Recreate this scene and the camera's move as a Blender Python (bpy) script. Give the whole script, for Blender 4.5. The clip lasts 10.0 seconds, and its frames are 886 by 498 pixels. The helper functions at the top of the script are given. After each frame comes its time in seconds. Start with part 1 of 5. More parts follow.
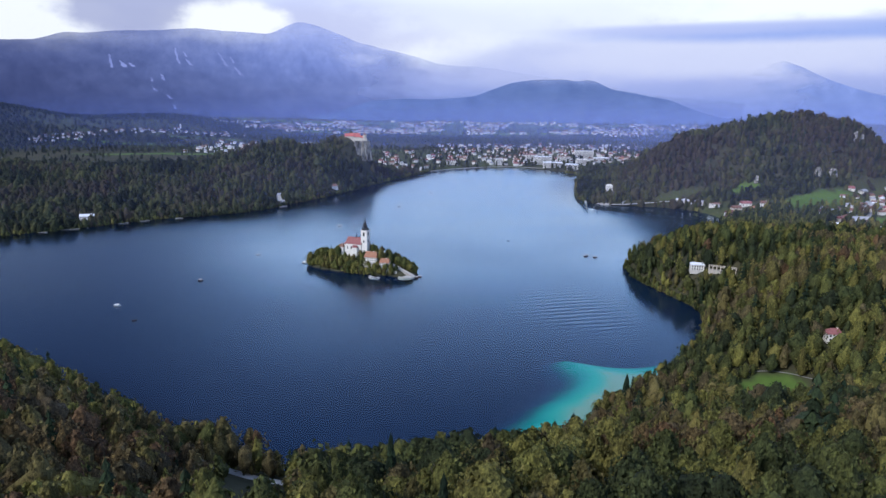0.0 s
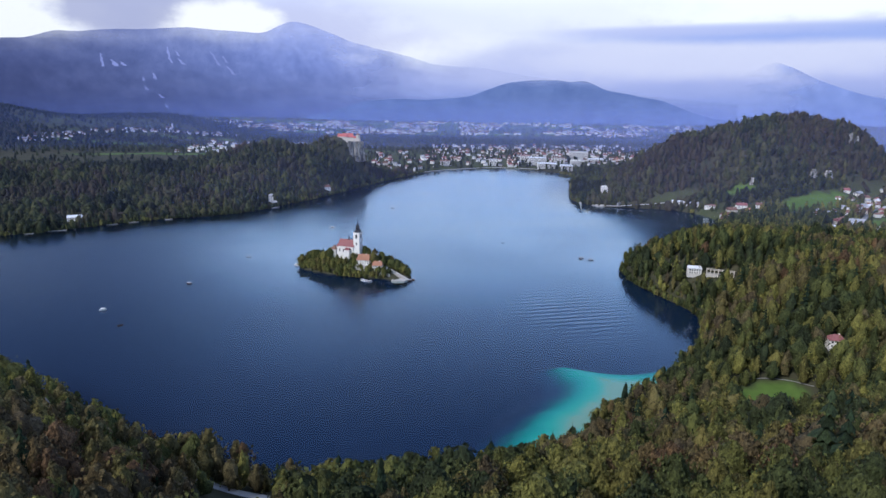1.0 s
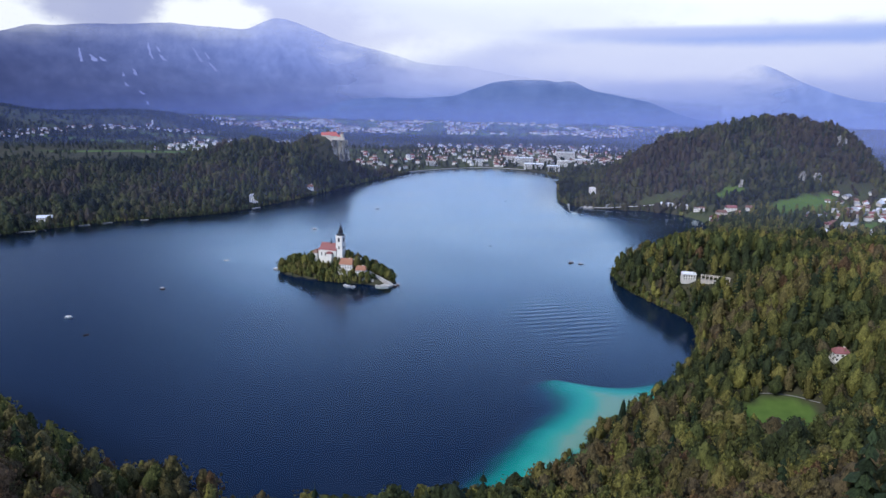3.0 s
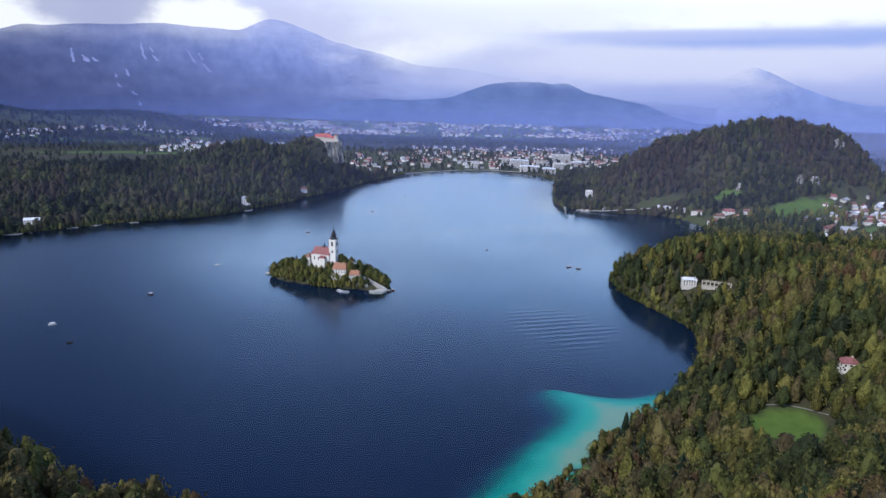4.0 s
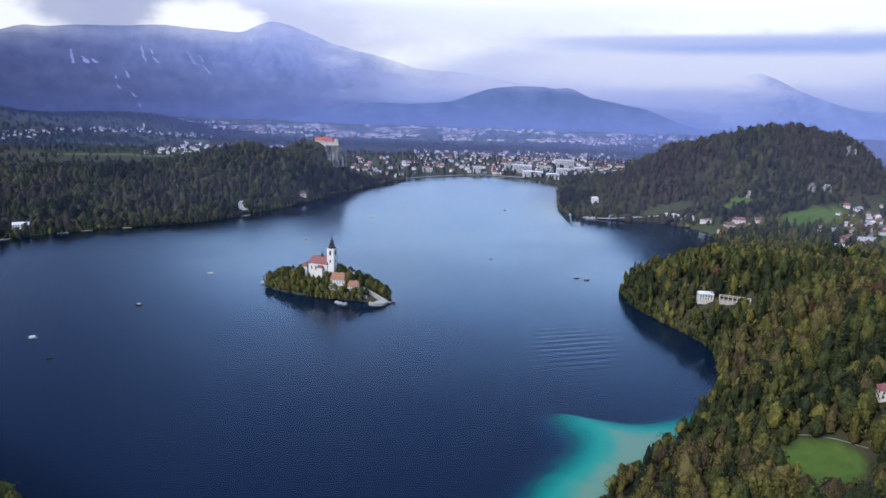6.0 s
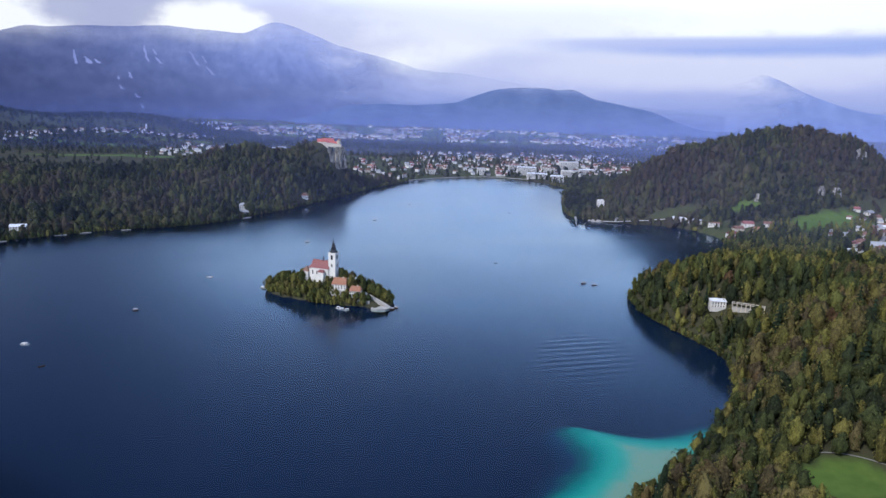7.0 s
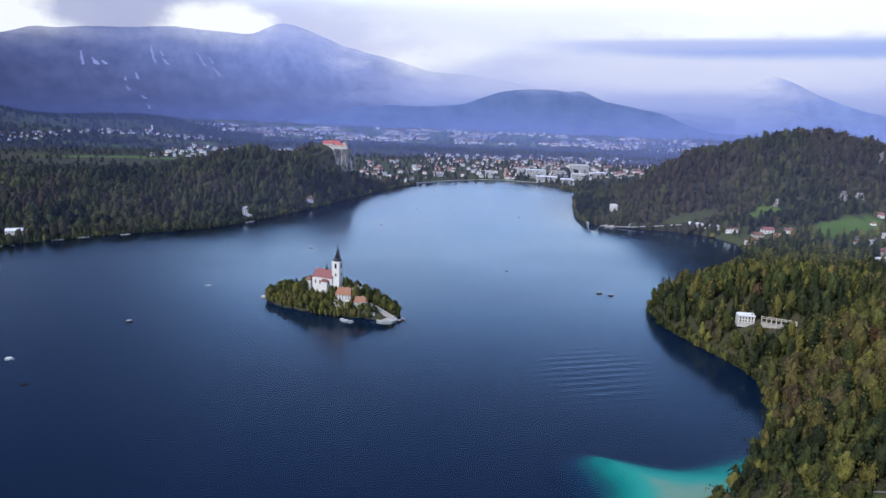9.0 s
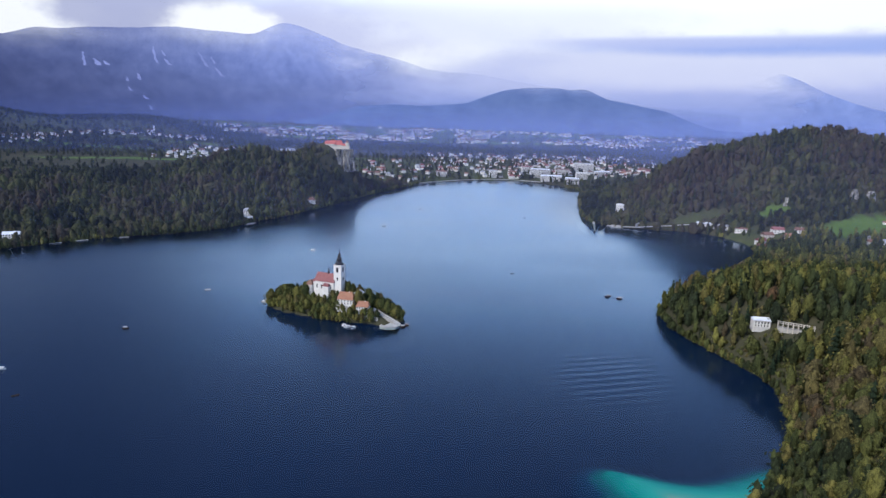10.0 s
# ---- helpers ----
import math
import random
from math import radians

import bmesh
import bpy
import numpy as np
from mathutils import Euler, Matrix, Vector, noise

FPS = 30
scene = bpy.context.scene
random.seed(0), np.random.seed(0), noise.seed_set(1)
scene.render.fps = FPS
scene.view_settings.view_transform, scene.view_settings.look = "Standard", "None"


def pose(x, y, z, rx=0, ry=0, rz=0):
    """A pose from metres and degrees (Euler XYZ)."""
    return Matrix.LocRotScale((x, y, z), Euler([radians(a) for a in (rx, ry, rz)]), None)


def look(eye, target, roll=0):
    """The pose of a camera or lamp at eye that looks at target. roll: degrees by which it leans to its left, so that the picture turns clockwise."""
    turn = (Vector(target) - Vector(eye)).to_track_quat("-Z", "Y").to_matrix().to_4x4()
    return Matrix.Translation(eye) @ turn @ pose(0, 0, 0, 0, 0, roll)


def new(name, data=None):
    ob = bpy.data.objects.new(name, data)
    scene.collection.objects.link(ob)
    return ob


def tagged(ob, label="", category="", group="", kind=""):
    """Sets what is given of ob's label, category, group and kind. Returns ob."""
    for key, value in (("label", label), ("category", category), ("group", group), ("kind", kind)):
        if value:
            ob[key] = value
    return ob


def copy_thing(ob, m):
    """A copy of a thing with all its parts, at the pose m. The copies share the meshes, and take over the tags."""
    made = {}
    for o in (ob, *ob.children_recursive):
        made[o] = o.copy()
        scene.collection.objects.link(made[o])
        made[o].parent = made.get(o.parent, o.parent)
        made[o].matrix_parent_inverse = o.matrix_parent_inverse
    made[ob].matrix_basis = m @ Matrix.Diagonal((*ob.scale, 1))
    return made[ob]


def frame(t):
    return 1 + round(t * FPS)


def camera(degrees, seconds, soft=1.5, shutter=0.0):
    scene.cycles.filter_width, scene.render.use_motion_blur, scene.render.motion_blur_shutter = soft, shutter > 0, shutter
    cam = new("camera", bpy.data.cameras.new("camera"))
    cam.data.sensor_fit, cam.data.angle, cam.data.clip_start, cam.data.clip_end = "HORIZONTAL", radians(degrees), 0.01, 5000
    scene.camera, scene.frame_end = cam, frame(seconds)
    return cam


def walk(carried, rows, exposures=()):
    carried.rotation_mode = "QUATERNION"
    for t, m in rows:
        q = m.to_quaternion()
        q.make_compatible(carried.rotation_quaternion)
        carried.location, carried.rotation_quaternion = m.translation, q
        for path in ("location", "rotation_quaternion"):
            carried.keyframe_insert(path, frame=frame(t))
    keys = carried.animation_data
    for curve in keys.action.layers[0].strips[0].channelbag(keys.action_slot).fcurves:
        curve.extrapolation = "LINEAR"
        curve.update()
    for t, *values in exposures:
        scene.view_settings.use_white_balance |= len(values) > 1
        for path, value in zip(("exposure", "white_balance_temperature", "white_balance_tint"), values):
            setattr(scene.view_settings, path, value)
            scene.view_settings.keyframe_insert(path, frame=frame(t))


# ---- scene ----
cam = camera(70.7, 10.0)
PATH = [
    (0, (-0.359, 6.008, 214.267), (-0.258, 7.95, 213.802), 0.6),
    (0.5, (-0.109, 12.322, 214.22), (0.008, 14.264, 213.755), 0.7),
    (1, (0.12, 18.766, 214.157), (0.241, 20.708, 213.693), 0.8),
    (1.5, (0.32, 25.466, 214.08), (0.444, 27.408, 213.615), 1.0),
    (2, (0.475, 32.472, 213.985), (0.612, 34.412, 213.52), 1.1),
    (2.5, (0.565, 39.803, 213.844), (0.719, 41.742, 213.376), 1.2),
    (4, (0.672, 62.848, 212.964), (0.858, 64.786, 212.504), 1.5),
    (4.5, (0.624, 70.81, 212.798), (0.813, 72.747, 212.34), 1.6),
    (5, (0.507, 79.072, 212.641), (0.696, 81.011, 212.187), 1.7),
    (5.5, (0.361, 87.64, 212.483), (0.549, 89.579, 212.032), 1.8),
    (7, (-0.168, 113.951, 211.625), (0.009, 115.893, 211.181), 2.0),
    (7.5, (-0.29, 122.76, 211.489), (-0.119, 124.702, 211.045), 2.0),
    (8, (-0.342, 131.559, 211.393), (-0.176, 133.502, 210.951), 2.1),
    (8.5, (-0.371, 140.381, 211.31), (-0.209, 142.325, 210.869), 2.1),
    (9, (-0.402, 149.28, 211.251), (-0.246, 151.225, 210.811), 2.1),
    (9.5, (-0.446, 158.259, 211.213), (-0.295, 160.204, 210.772), 2.0),
    (10, (-0.496, 167.293, 211.193), (-0.35, 169.238, 210.75), 1.8),
]
walk(cam, [(t, look(eye, target, roll)) for t, eye, target, roll in PATH], [(0, 0.0, 5880, 12), (4, 0.0, 5950, 12), (10, 0.0, 6020, 12)])


# ---------------------------------------------------------------- world, sun
world = bpy.data.worlds.new("overcast_sky")
scene.world = world
world.use_nodes = True
wt = world.node_tree
wt.nodes.clear()


class Net:
    """Short hand for building node trees."""

    def __init__(self, tree):
        self.t = tree

    def n(self, kind, out=0, ins=()):
        node = self.t.nodes.new(kind)
        for key, v in dict(ins).items():
            self.put(node, key, v)
        return node.outputs[out]

    def put(self, node, key, v):
        if isinstance(v, bpy.types.NodeSocket):
            self.t.links.new(v, node.inputs[key])
        else:
            node.inputs[key].default_value = v

    def math(self, op, a, b=0.0, c=0.0, clamp=False):
        node = self.t.nodes.new("ShaderNodeMath")
        node.operation, node.use_clamp = op, clamp
        for i, v in enumerate((a, b, c)):
            self.put(node, i, v)
        return node.outputs[0]

    def ramp(self, fac, stops, mode="LINEAR"):
        node = self.t.nodes.new("ShaderNodeValToRGB")
        self.t.links.new(fac, node.inputs[0])
        node.color_ramp.interpolation = mode
        e = node.color_ramp.elements
        while len(e) < len(stops):
            e.new(0.5)
        for el, (p, c) in zip(e, stops):
            el.position, el.color = p, (*c, 1) if len(c) == 3 else c
        return node.outputs[0]

    def mix(self, fac, a, b, blend="MIX"):
        node = self.t.nodes.new("ShaderNodeMix")
        node.data_type, node.blend_type = "RGBA", blend
        for i, v in ((0, fac), (6, a), (7, b)):
            self.put(node, i, (*v, 1) if isinstance(v, tuple) else v)
        return node.outputs[2]

    def noise(self, vec, scale, detail=4.0, rough=0.55, out=0):
        return self.n("ShaderNodeTexNoise", out, {"Vector": vec, "Scale": scale, "Detail": detail, "Roughness": rough})

    def scaled(self, vec, s):
        return self.vector("MULTIPLY", vec, s)

    def vector(self, op, a, b, out=0):
        node = self.t.nodes.new("ShaderNodeVectorMath")
        node.operation = op
        self.put(node, 0, a), self.put(node, 1, b)
        return node.outputs[out]

    def named(self, name):
        node = self.t.nodes.new("ShaderNodeAttribute")
        node.attribute_name = name
        return node.outputs[2]

    def smooth(self, v, lo, hi, a=0.0, b=1.0):
        out = self.n("ShaderNodeMapRange", 0, {0: v, 1: lo, 2: hi, 3: a, 4: b})
        out.node.interpolation_type = "SMOOTHSTEP"
        return out


SUN_ELEVATION, SUN_ROTATION = radians(38), radians(232)
w = Net(wt)
way = w.n("ShaderNodeTexCoord", 0)
sx_, sy_, sz_ = (w.n("ShaderNodeSeparateXYZ", i, {0: way}) for i in range(3))
nishita = w.n("ShaderNodeTexSky", 0)
atmosphere = nishita.node
atmosphere.sky_type, atmosphere.sun_disc = "NISHITA", False
atmosphere.sun_elevation, atmosphere.sun_rotation = SUN_ELEVATION, SUN_ROTATION
atmosphere.air_density, atmosphere.dust_density = 1.5, 3.0
soft_noise = w.noise(w.scaled(way, (4.6, 4.6, 15)), 1.0, 5.0, 0.55)
fine_noise = w.noise(w.scaled(way, (13, 13, 26)), 1.0, 6.0, 0.6)
billow = w.noise(w.scaled(way, (30, 30, 44)), 1.0, 5.0, 0.6)
wobble = w.math("ADD", w.math("MULTIPLY", w.math("SUBTRACT", fine_noise, 0.5), 0.7), w.math("MULTIPLY", w.math("SUBTRACT", billow, 0.5), 0.45))
height = w.math("ADD", sz_, w.math("MULTIPLY", w.math("SUBTRACT", soft_noise, 0.5), 0.05))
veil = w.ramp(height, [(0.0, (0.40, 0.48, 0.88)), (0.045, (0.62, 0.66, 1.0)), (0.08, (0.78, 0.80, 1.04)), (0.115, (0.84, 0.85, 1.06)), (0.17, (1.0, 1.0, 1.06)), (0.30, (0.66, 0.78, 0.96)), (0.55, (0.36, 0.50, 0.86)), (1.0, (0.40, 0.50, 0.80))])
veil = w.mix(1.0, veil, w.ramp(sz_, [(0.12, (1.0, 1.0, 1.0)), (0.19, (1.6, 1.8, 2.1)), (0.31, (0.95, 1.2, 1.6)), (0.62, (0.8, 0.88, 0.95))]), "MULTIPLY")
cloud = w.mix(w.math("MULTIPLY", w.smooth(soft_noise, 0.45, 0.68), w.math("MULTIPLY", w.smooth(sz_, 0.04, 0.09), 0.35)), veil, (1.1, 1.1, 1.18))
# cloud masses: middle and half size across and upwards, colour, cover, softness of the edge
for cx_, cz_, rx_, rz_, tint, cover, edge_ in (
        (0.045, 0.082, 0.10, 0.034, (1.30, 1.27, 1.22), 0.85, 0.8), (0.20, 0.050, 0.16, 0.030, (0.72, 0.75, 1.04), 0.75, 0.9), (-0.10, 0.110, 0.20, 0.040, (0.78, 0.78, 1.02), 0.75, 0.8),
        (0.46, 0.150, 0.36, 0.044, (1.35, 1.33, 1.34), 0.95, 0.6), (0.16, 0.135, 0.22, 0.045, (1.12, 1.12, 1.22), 0.8, 0.9), (0.42, 0.062, 0.24, 0.026, (0.92, 0.92, 1.10), 0.8, 0.9), (0.56, 0.094, 0.24, 0.011, (0.40, 0.52, 1.0), 0.85, 1.3), (0.40, 0.100, 0.16, 0.007, (0.66, 0.70, 1.04), 0.7, 1.2),
        (-0.53, 0.102, 0.13, 0.045, (1.30, 1.26, 1.22), 0.95, 0.4), (-0.265, 0.106, 0.085, 0.034, (1.35, 1.30, 1.22), 0.95, 0.45), (-0.385, 0.125, 0.072, 0.046, (0.55, 0.56, 0.78), 0.9, 0.55), (-0.355, 0.150, 0.12, 0.028, (0.60, 0.61, 0.84), 0.8, 0.6)):
    far_off = w.n("ShaderNodeVectorMath", 1, {0: w.n("ShaderNodeCombineXYZ", 0, {0: w.math("DIVIDE", w.math("SUBTRACT", sx_, cx_), rx_), 1: w.math("DIVIDE", w.math("SUBTRACT", sz_, cz_), rz_)})})
    far_off.node.operation = "LENGTH"
    inside_ = w.math("MULTIPLY", w.smooth(w.math("ADD", far_off.node.outputs[1], wobble), 1.0 + edge_ * 0.5, 1.0 - edge_ * 0.5), w.smooth(sy_, 0.1, 0.4))
    cloud = w.mix(w.math("MULTIPLY", inside_, cover), cloud, tint)
# sky mostly above the view, brightened to lift the reflection in mid-lake
glow = w.math("MULTIPLY", w.math("MULTIPLY", w.smooth(sx_, -0.44, -0.14), w.smooth(sx_, 0.60, 0.30)), w.math("MULTIPLY", w.smooth(sz_, 0.13, 0.21), w.smooth(sz_, 0.48, 0.26)))
cloud = w.mix(glow, cloud, w.mix(1.0, cloud, (1.72, 1.68, 1.62), "MULTIPLY"))
# western sky above the view, darkened to dim the water's reflection on the left
thick = w.math("MULTIPLY", w.smooth(sx_, -0.12, -0.46), w.smooth(sz_, 0.14, 0.20))
cloud = w.mix(w.math("MULTIPLY", thick, 0.9), cloud, (0.13, 0.17, 0.34))
cloud = w.mix(1.0, cloud, (0.965, 1.0, 1.02), "MULTIPLY")
sky = w.mix(0.9, w.mix(1.0, nishita, (0.1, 0.1, 0.1), "MULTIPLY"), cloud)
background = w.n("ShaderNodeBackground", 0, {0: sky, 1: 0.85})
wt.links.new(background, wt.nodes.new("ShaderNodeOutputWorld").inputs[0])

sun = new("sun", bpy.data.lights.new("sun", "SUN"))
sun.data.energy, sun.data.angle, sun.data.color = 3.2, radians(12), (1.0, 0.95, 0.86)
sun.matrix_world = look((0, 0, 900), (0.62, 0.48, 900 - 0.61))


# ---------------------------------------------------------------- materials
def material(name):
    m = bpy.data.materials.new(name)
    m.use_nodes = True
    m.node_tree.nodes.clear()
    return m, Net(m.node_tree)


def finish(m, net, shader):
    m.node_tree.links.new(shader, m.node_tree.nodes.new("ShaderNodeOutputMaterial").inputs[0])
    return m


def bumped(net, height, strength, distance):
    return net.n("ShaderNodeBump", 0, {"Height": height, "Strength": strength, "Distance": distance})


def plain(name, dark, light, size, rough=0.8, bump=0.3, metal=0.0, spec=0.3):
    """A worn, slightly uneven surface: grain and larger stains; size is the stain size in metres."""
    m, g = material(name)
    p = g.n("ShaderNodeNewGeometry", 0)
    big, small = g.noise(p, 1 / size, 4), g.noise(p, 7 / size, 3)
    rnd = g.n("ShaderNodeObjectInfo", 5)
    f = g.math("ADD", g.math("MULTIPLY", big, 0.7), g.math("ADD", g.math("MULTIPLY", small, 0.3), g.math("MULTIPLY", g.math("SUBTRACT", rnd, 0.5), 0.25)))
    col = g.ramp(f, [(0.3, dark), (0.7, light)])
    return finish(m, g, g.n("ShaderNodeBsdfPrincipled", 0, {"Base Color": col, "Roughness": rough, "Metallic": metal, "Specular IOR Level": spec, "Normal": bumped(g, small, bump, size * 0.03)}))


def foliage(name, stops, by_object=False, deep=0.42, high=1.85):
    """Leaf masses: bough-sized and leaf-sized light and shade put into the colour, with relief of both sizes."""
    m, g = material(name)
    p = g.n("ShaderNodeNewGeometry", 0)
    leaf = g.n("ShaderNodeNewGeometry", 8)
    tree = g.n("ShaderNodeSeparateColor", 0, {0: g.n("ShaderNodeObjectInfo", 1)}) if by_object else g.named("species")
    col = g.ramp(tree, stops)
    tall = g.scaled(p, (1.0, 1.0, 0.38))
    bough, grain = g.noise(tall, 0.55, 3, 0.6), g.noise(tall, 2.2, 5, 0.7)
    v = g.math("ADD", g.math("MULTIPLY", bough, 0.45), g.math("ADD", g.math("MULTIPLY", grain, 0.55), g.math("MULTIPLY", g.math("SUBTRACT", leaf, 0.5), 0.20)))
    # noise darkens the colour for shaded gaps between leaf clumps
    col = g.mix(1.0, col, g.ramp(v, [(0.36, (deep, deep, deep)), (0.50, (0.95, 0.95, 0.95)), (0.64, (high, high * 0.98, high * 0.88))]), "MULTIPLY")
    relief = g.math("ADD", g.math("MULTIPLY", bough, 0.9), g.math("MULTIPLY", grain, 0.5))
    diffuse = g.n("ShaderNodeBsdfPrincipled", 0, {"Base Color": col, "Roughness": 0.8, "Specular IOR Level": 0.15, "Normal": bumped(g, relief, 0.9, 1.5)})
    back = g.n("ShaderNodeBsdfTranslucent", 0, {0: col})
    return finish(m, g, g.n("ShaderNodeMixShader", 0, {0: 0.15, 1: diffuse, 2: back}))


LEAF_STOPS = [(0.0, (0.034, 0.045, 0.023)), (0.20, (0.064, 0.078, 0.029)), (0.36, (0.104, 0.112, 0.036)), (0.48, (0.166, 0.160, 0.045)), (0.58, (0.146, 0.128, 0.046)),
              (0.72, (0.110, 0.092, 0.047)), (0.84, (0.090, 0.072, 0.045)), (0.94, (0.146, 0.108, 0.047)), (1.0, (0.128, 0.080, 0.044))]
leaves = foliage("mixed_foliage", LEAF_STOPS)
leaves_near = foliage("single_tree_foliage", LEAF_STOPS, True)
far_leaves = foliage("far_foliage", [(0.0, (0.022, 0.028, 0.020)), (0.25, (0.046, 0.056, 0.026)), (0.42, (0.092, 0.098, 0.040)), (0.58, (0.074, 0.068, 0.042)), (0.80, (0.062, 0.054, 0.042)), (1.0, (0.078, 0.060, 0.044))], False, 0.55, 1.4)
needles = foliage("fir_needles", [(0.0, (0.016, 0.030, 0.018)), (1.0, (0.036, 0.055, 0.028))])
needles_near = foliage("single_fir_needles", [(0.0, (0.016, 0.030, 0.018)), (1.0, (0.036, 0.055, 0.028))], True)
bark = plain("bark", (0.05, 0.04, 0.03), (0.16, 0.13, 0.10), 0.6, 0.9, 0.6)
plaster = plain("white_plaster", (0.66, 0.64, 0.60), (0.82, 0.80, 0.77), 3.0, 0.85, 0.1)
plaster_old = plain("weathered_plaster", (0.48, 0.44, 0.38), (0.66, 0.60, 0.52), 3.0, 0.85, 0.2)
tiles_red = plain("red_roof_tiles", (0.21, 0.075, 0.075), (0.31, 0.13, 0.13), 2.0, 0.7, 0.5)
tiles_orange = plain("orange_roof_tiles", (0.29, 0.13, 0.080), (0.42, 0.22, 0.14), 2.0, 0.7, 0.5)
tiles_brown = plain("brown_roof_tiles", (0.16, 0.085, 0.065), (0.26, 0.15, 0.12), 2.0, 0.75, 0.5)
slate = plain("dark_slate", (0.018, 0.020, 0.028), (0.045, 0.050, 0.065), 1.5, 0.5, 0.3)
grey_roof = plain("grey_roof", (0.30, 0.31, 0.34), (0.46, 0.47, 0.50), 4.0, 0.6, 0.1)
white_roof = plain("pale_metal_roof", (0.62, 0.65, 0.72), (0.80, 0.82, 0.88), 4.0, 0.45, 0.05)
stone = plain("pale_limestone", (0.33, 0.31, 0.29), (0.56, 0.54, 0.51), 5.0, 0.9, 0.8)
concrete = plain("pale_concrete", (0.42, 0.41, 0.39), (0.60, 0.58, 0.55), 3.0, 0.85, 0.2)
asphalt = plain("grey_asphalt", (0.16, 0.16, 0.165), (0.28, 0.28, 0.28), 4.0, 0.9, 0.2)
dark_glass = plain("dark_window_glass", (0.012, 0.014, 0.018), (0.03, 0.034, 0.04), 2.0, 0.1, 0.0, 0.0, 0.5)
wood_dark = plain("dark_boat_wood", (0.04, 0.03, 0.025), (0.12, 0.08, 0.055), 1.0, 0.6, 0.3)
boat_white = plain("white_boat_paint", (0.68, 0.68, 0.68), (0.84, 0.84, 0.84), 1.5, 0.35, 0.05)
canvas = plain("coloured_boat_canvas", (0.30, 0.30, 0.34), (0.52, 0.52, 0.56), 1.0, 0.8, 0.2)


def ground_material():
    """Forest soil, meadows and the marl lake bed, painted with the water's absorption of light: pale through turquoise
    to deep blue with depth.
    """
    m, g = material("ground")
    p = g.n("ShaderNodeNewGeometry", 0)
    z = g.n("ShaderNodeSeparateXYZ", 2, {0: p})
    big, mid, fine = g.noise(p, 1 / 60, 4), g.noise(p, 1 / 9, 4), g.noise(p, 1.2, 4)
    f = g.math("ADD", g.math("MULTIPLY", big, 0.5), g.math("MULTIPLY", mid, 0.5))
    soil = g.ramp(f, [(0.3, (0.040, 0.042, 0.026)), (0.7, (0.080, 0.076, 0.046))])
    grass = g.ramp(f, [(0.25, (0.066, 0.115, 0.026)), (0.5, (0.098, 0.160, 0.036)), (0.75, (0.140, 0.190, 0.052))])
    land = g.mix(g.named("meadow"), soil, grass)
    shallow = g.math("ADD", g.named("shallow"), g.math("MULTIPLY", g.math("SUBTRACT", mid, 0.5), 0.12))
    # the tint of light lost in deepening water, put into the bed colour
    bed = g.ramp(shallow, [(0.06, (0.0005, 0.0082, 0.033)), (0.30, (0.001, 0.022, 0.056)), (0.46, (0.001, 0.085, 0.090)), (0.62, (0.003, 0.230, 0.190)), (0.80, (0.030, 0.360, 0.270)), (0.92, (0.11, 0.37, 0.27)), (1.0, (0.24, 0.36, 0.25))])
    col = g.mix(g.smooth(z, -0.3, 0.3), bed, land)
    return finish(m, g, g.n("ShaderNodeBsdfPrincipled", 0, {"Base Color": col, "Roughness": 0.95, "Specular IOR Level": 0.1, "Normal": bumped(g, fine, 0.5, 0.3)}))


def water_material():
    m, g = material("lake_water")
    p = g.n("ShaderNodeNewGeometry", 0)
    drift = g.noise(g.scaled(p, (1 / 260, 1 / 90, 1)), 1.0, 3, 0.55)
    gust = g.noise(g.scaled(p, (1 / 90, 1 / 22, 1)), 1.0, 3, 0.6)
    sheltered = g.vector("DISTANCE", p, (250.0, 570.0, 0.0), 1)
    windy = g.math("MULTIPLY", g.smooth(g.math("ADD", g.math("MULTIPLY", drift, 0.85), g.math("MULTIPLY", gust, 0.15)), 0.40, 0.60), g.smooth(sheltered, 90, 320, 0.25, 1.0))
    x, y, z = (g.n("ShaderNodeSeparateXYZ", i, {0: p}) for i in range(3))
    # a fan of boat wake waves running towards the cape
    off = g.vector("DISTANCE", g.scaled(p, (1.0, 0.75, 1.0)), (172.0, 469.0, 0.0), 1)
    wave = g.math("SINE", g.math("ADD", g.math("MULTIPLY", y, 0.60), g.math("ADD", g.math("MULTIPLY", x, -0.10), g.math("MULTIPLY", gust, 2.0))))
    wake = g.math("MULTIPLY", wave, g.math("MULTIPLY", g.smooth(off, 95, 10), g.math("ADD", 0.4, drift)))
    normal = bumped(g, wake, 0.09, 1.0)
    facing = g.n("ShaderNodeLayerWeight", 1, {"Blend": 0.5, "Normal": normal})
    fresnel = g.math("ADD", 0.02, g.math("MULTIPLY", g.math("POWER", facing, 4.8), 0.95))
    gloss = g.n("ShaderNodeBsdfGlossy", 0, {0: (0.79, 0.92, 1.0, 1), "Roughness": g.math("MULTIPLY", g.math("ADD", 0.20, g.math("MULTIPLY", windy, 0.05)), g.smooth(g.named("lee"), 5, 120, 0.62, 1.0)), "Normal": normal})
    under = g.n("ShaderNodeBsdfTransparent", 0, {0: (0.86, 0.95, 0.97, 1)})
    return finish(m, g, g.n("ShaderNodeMixShader", 0, {0: fresnel, 1: under, 2: gloss}))


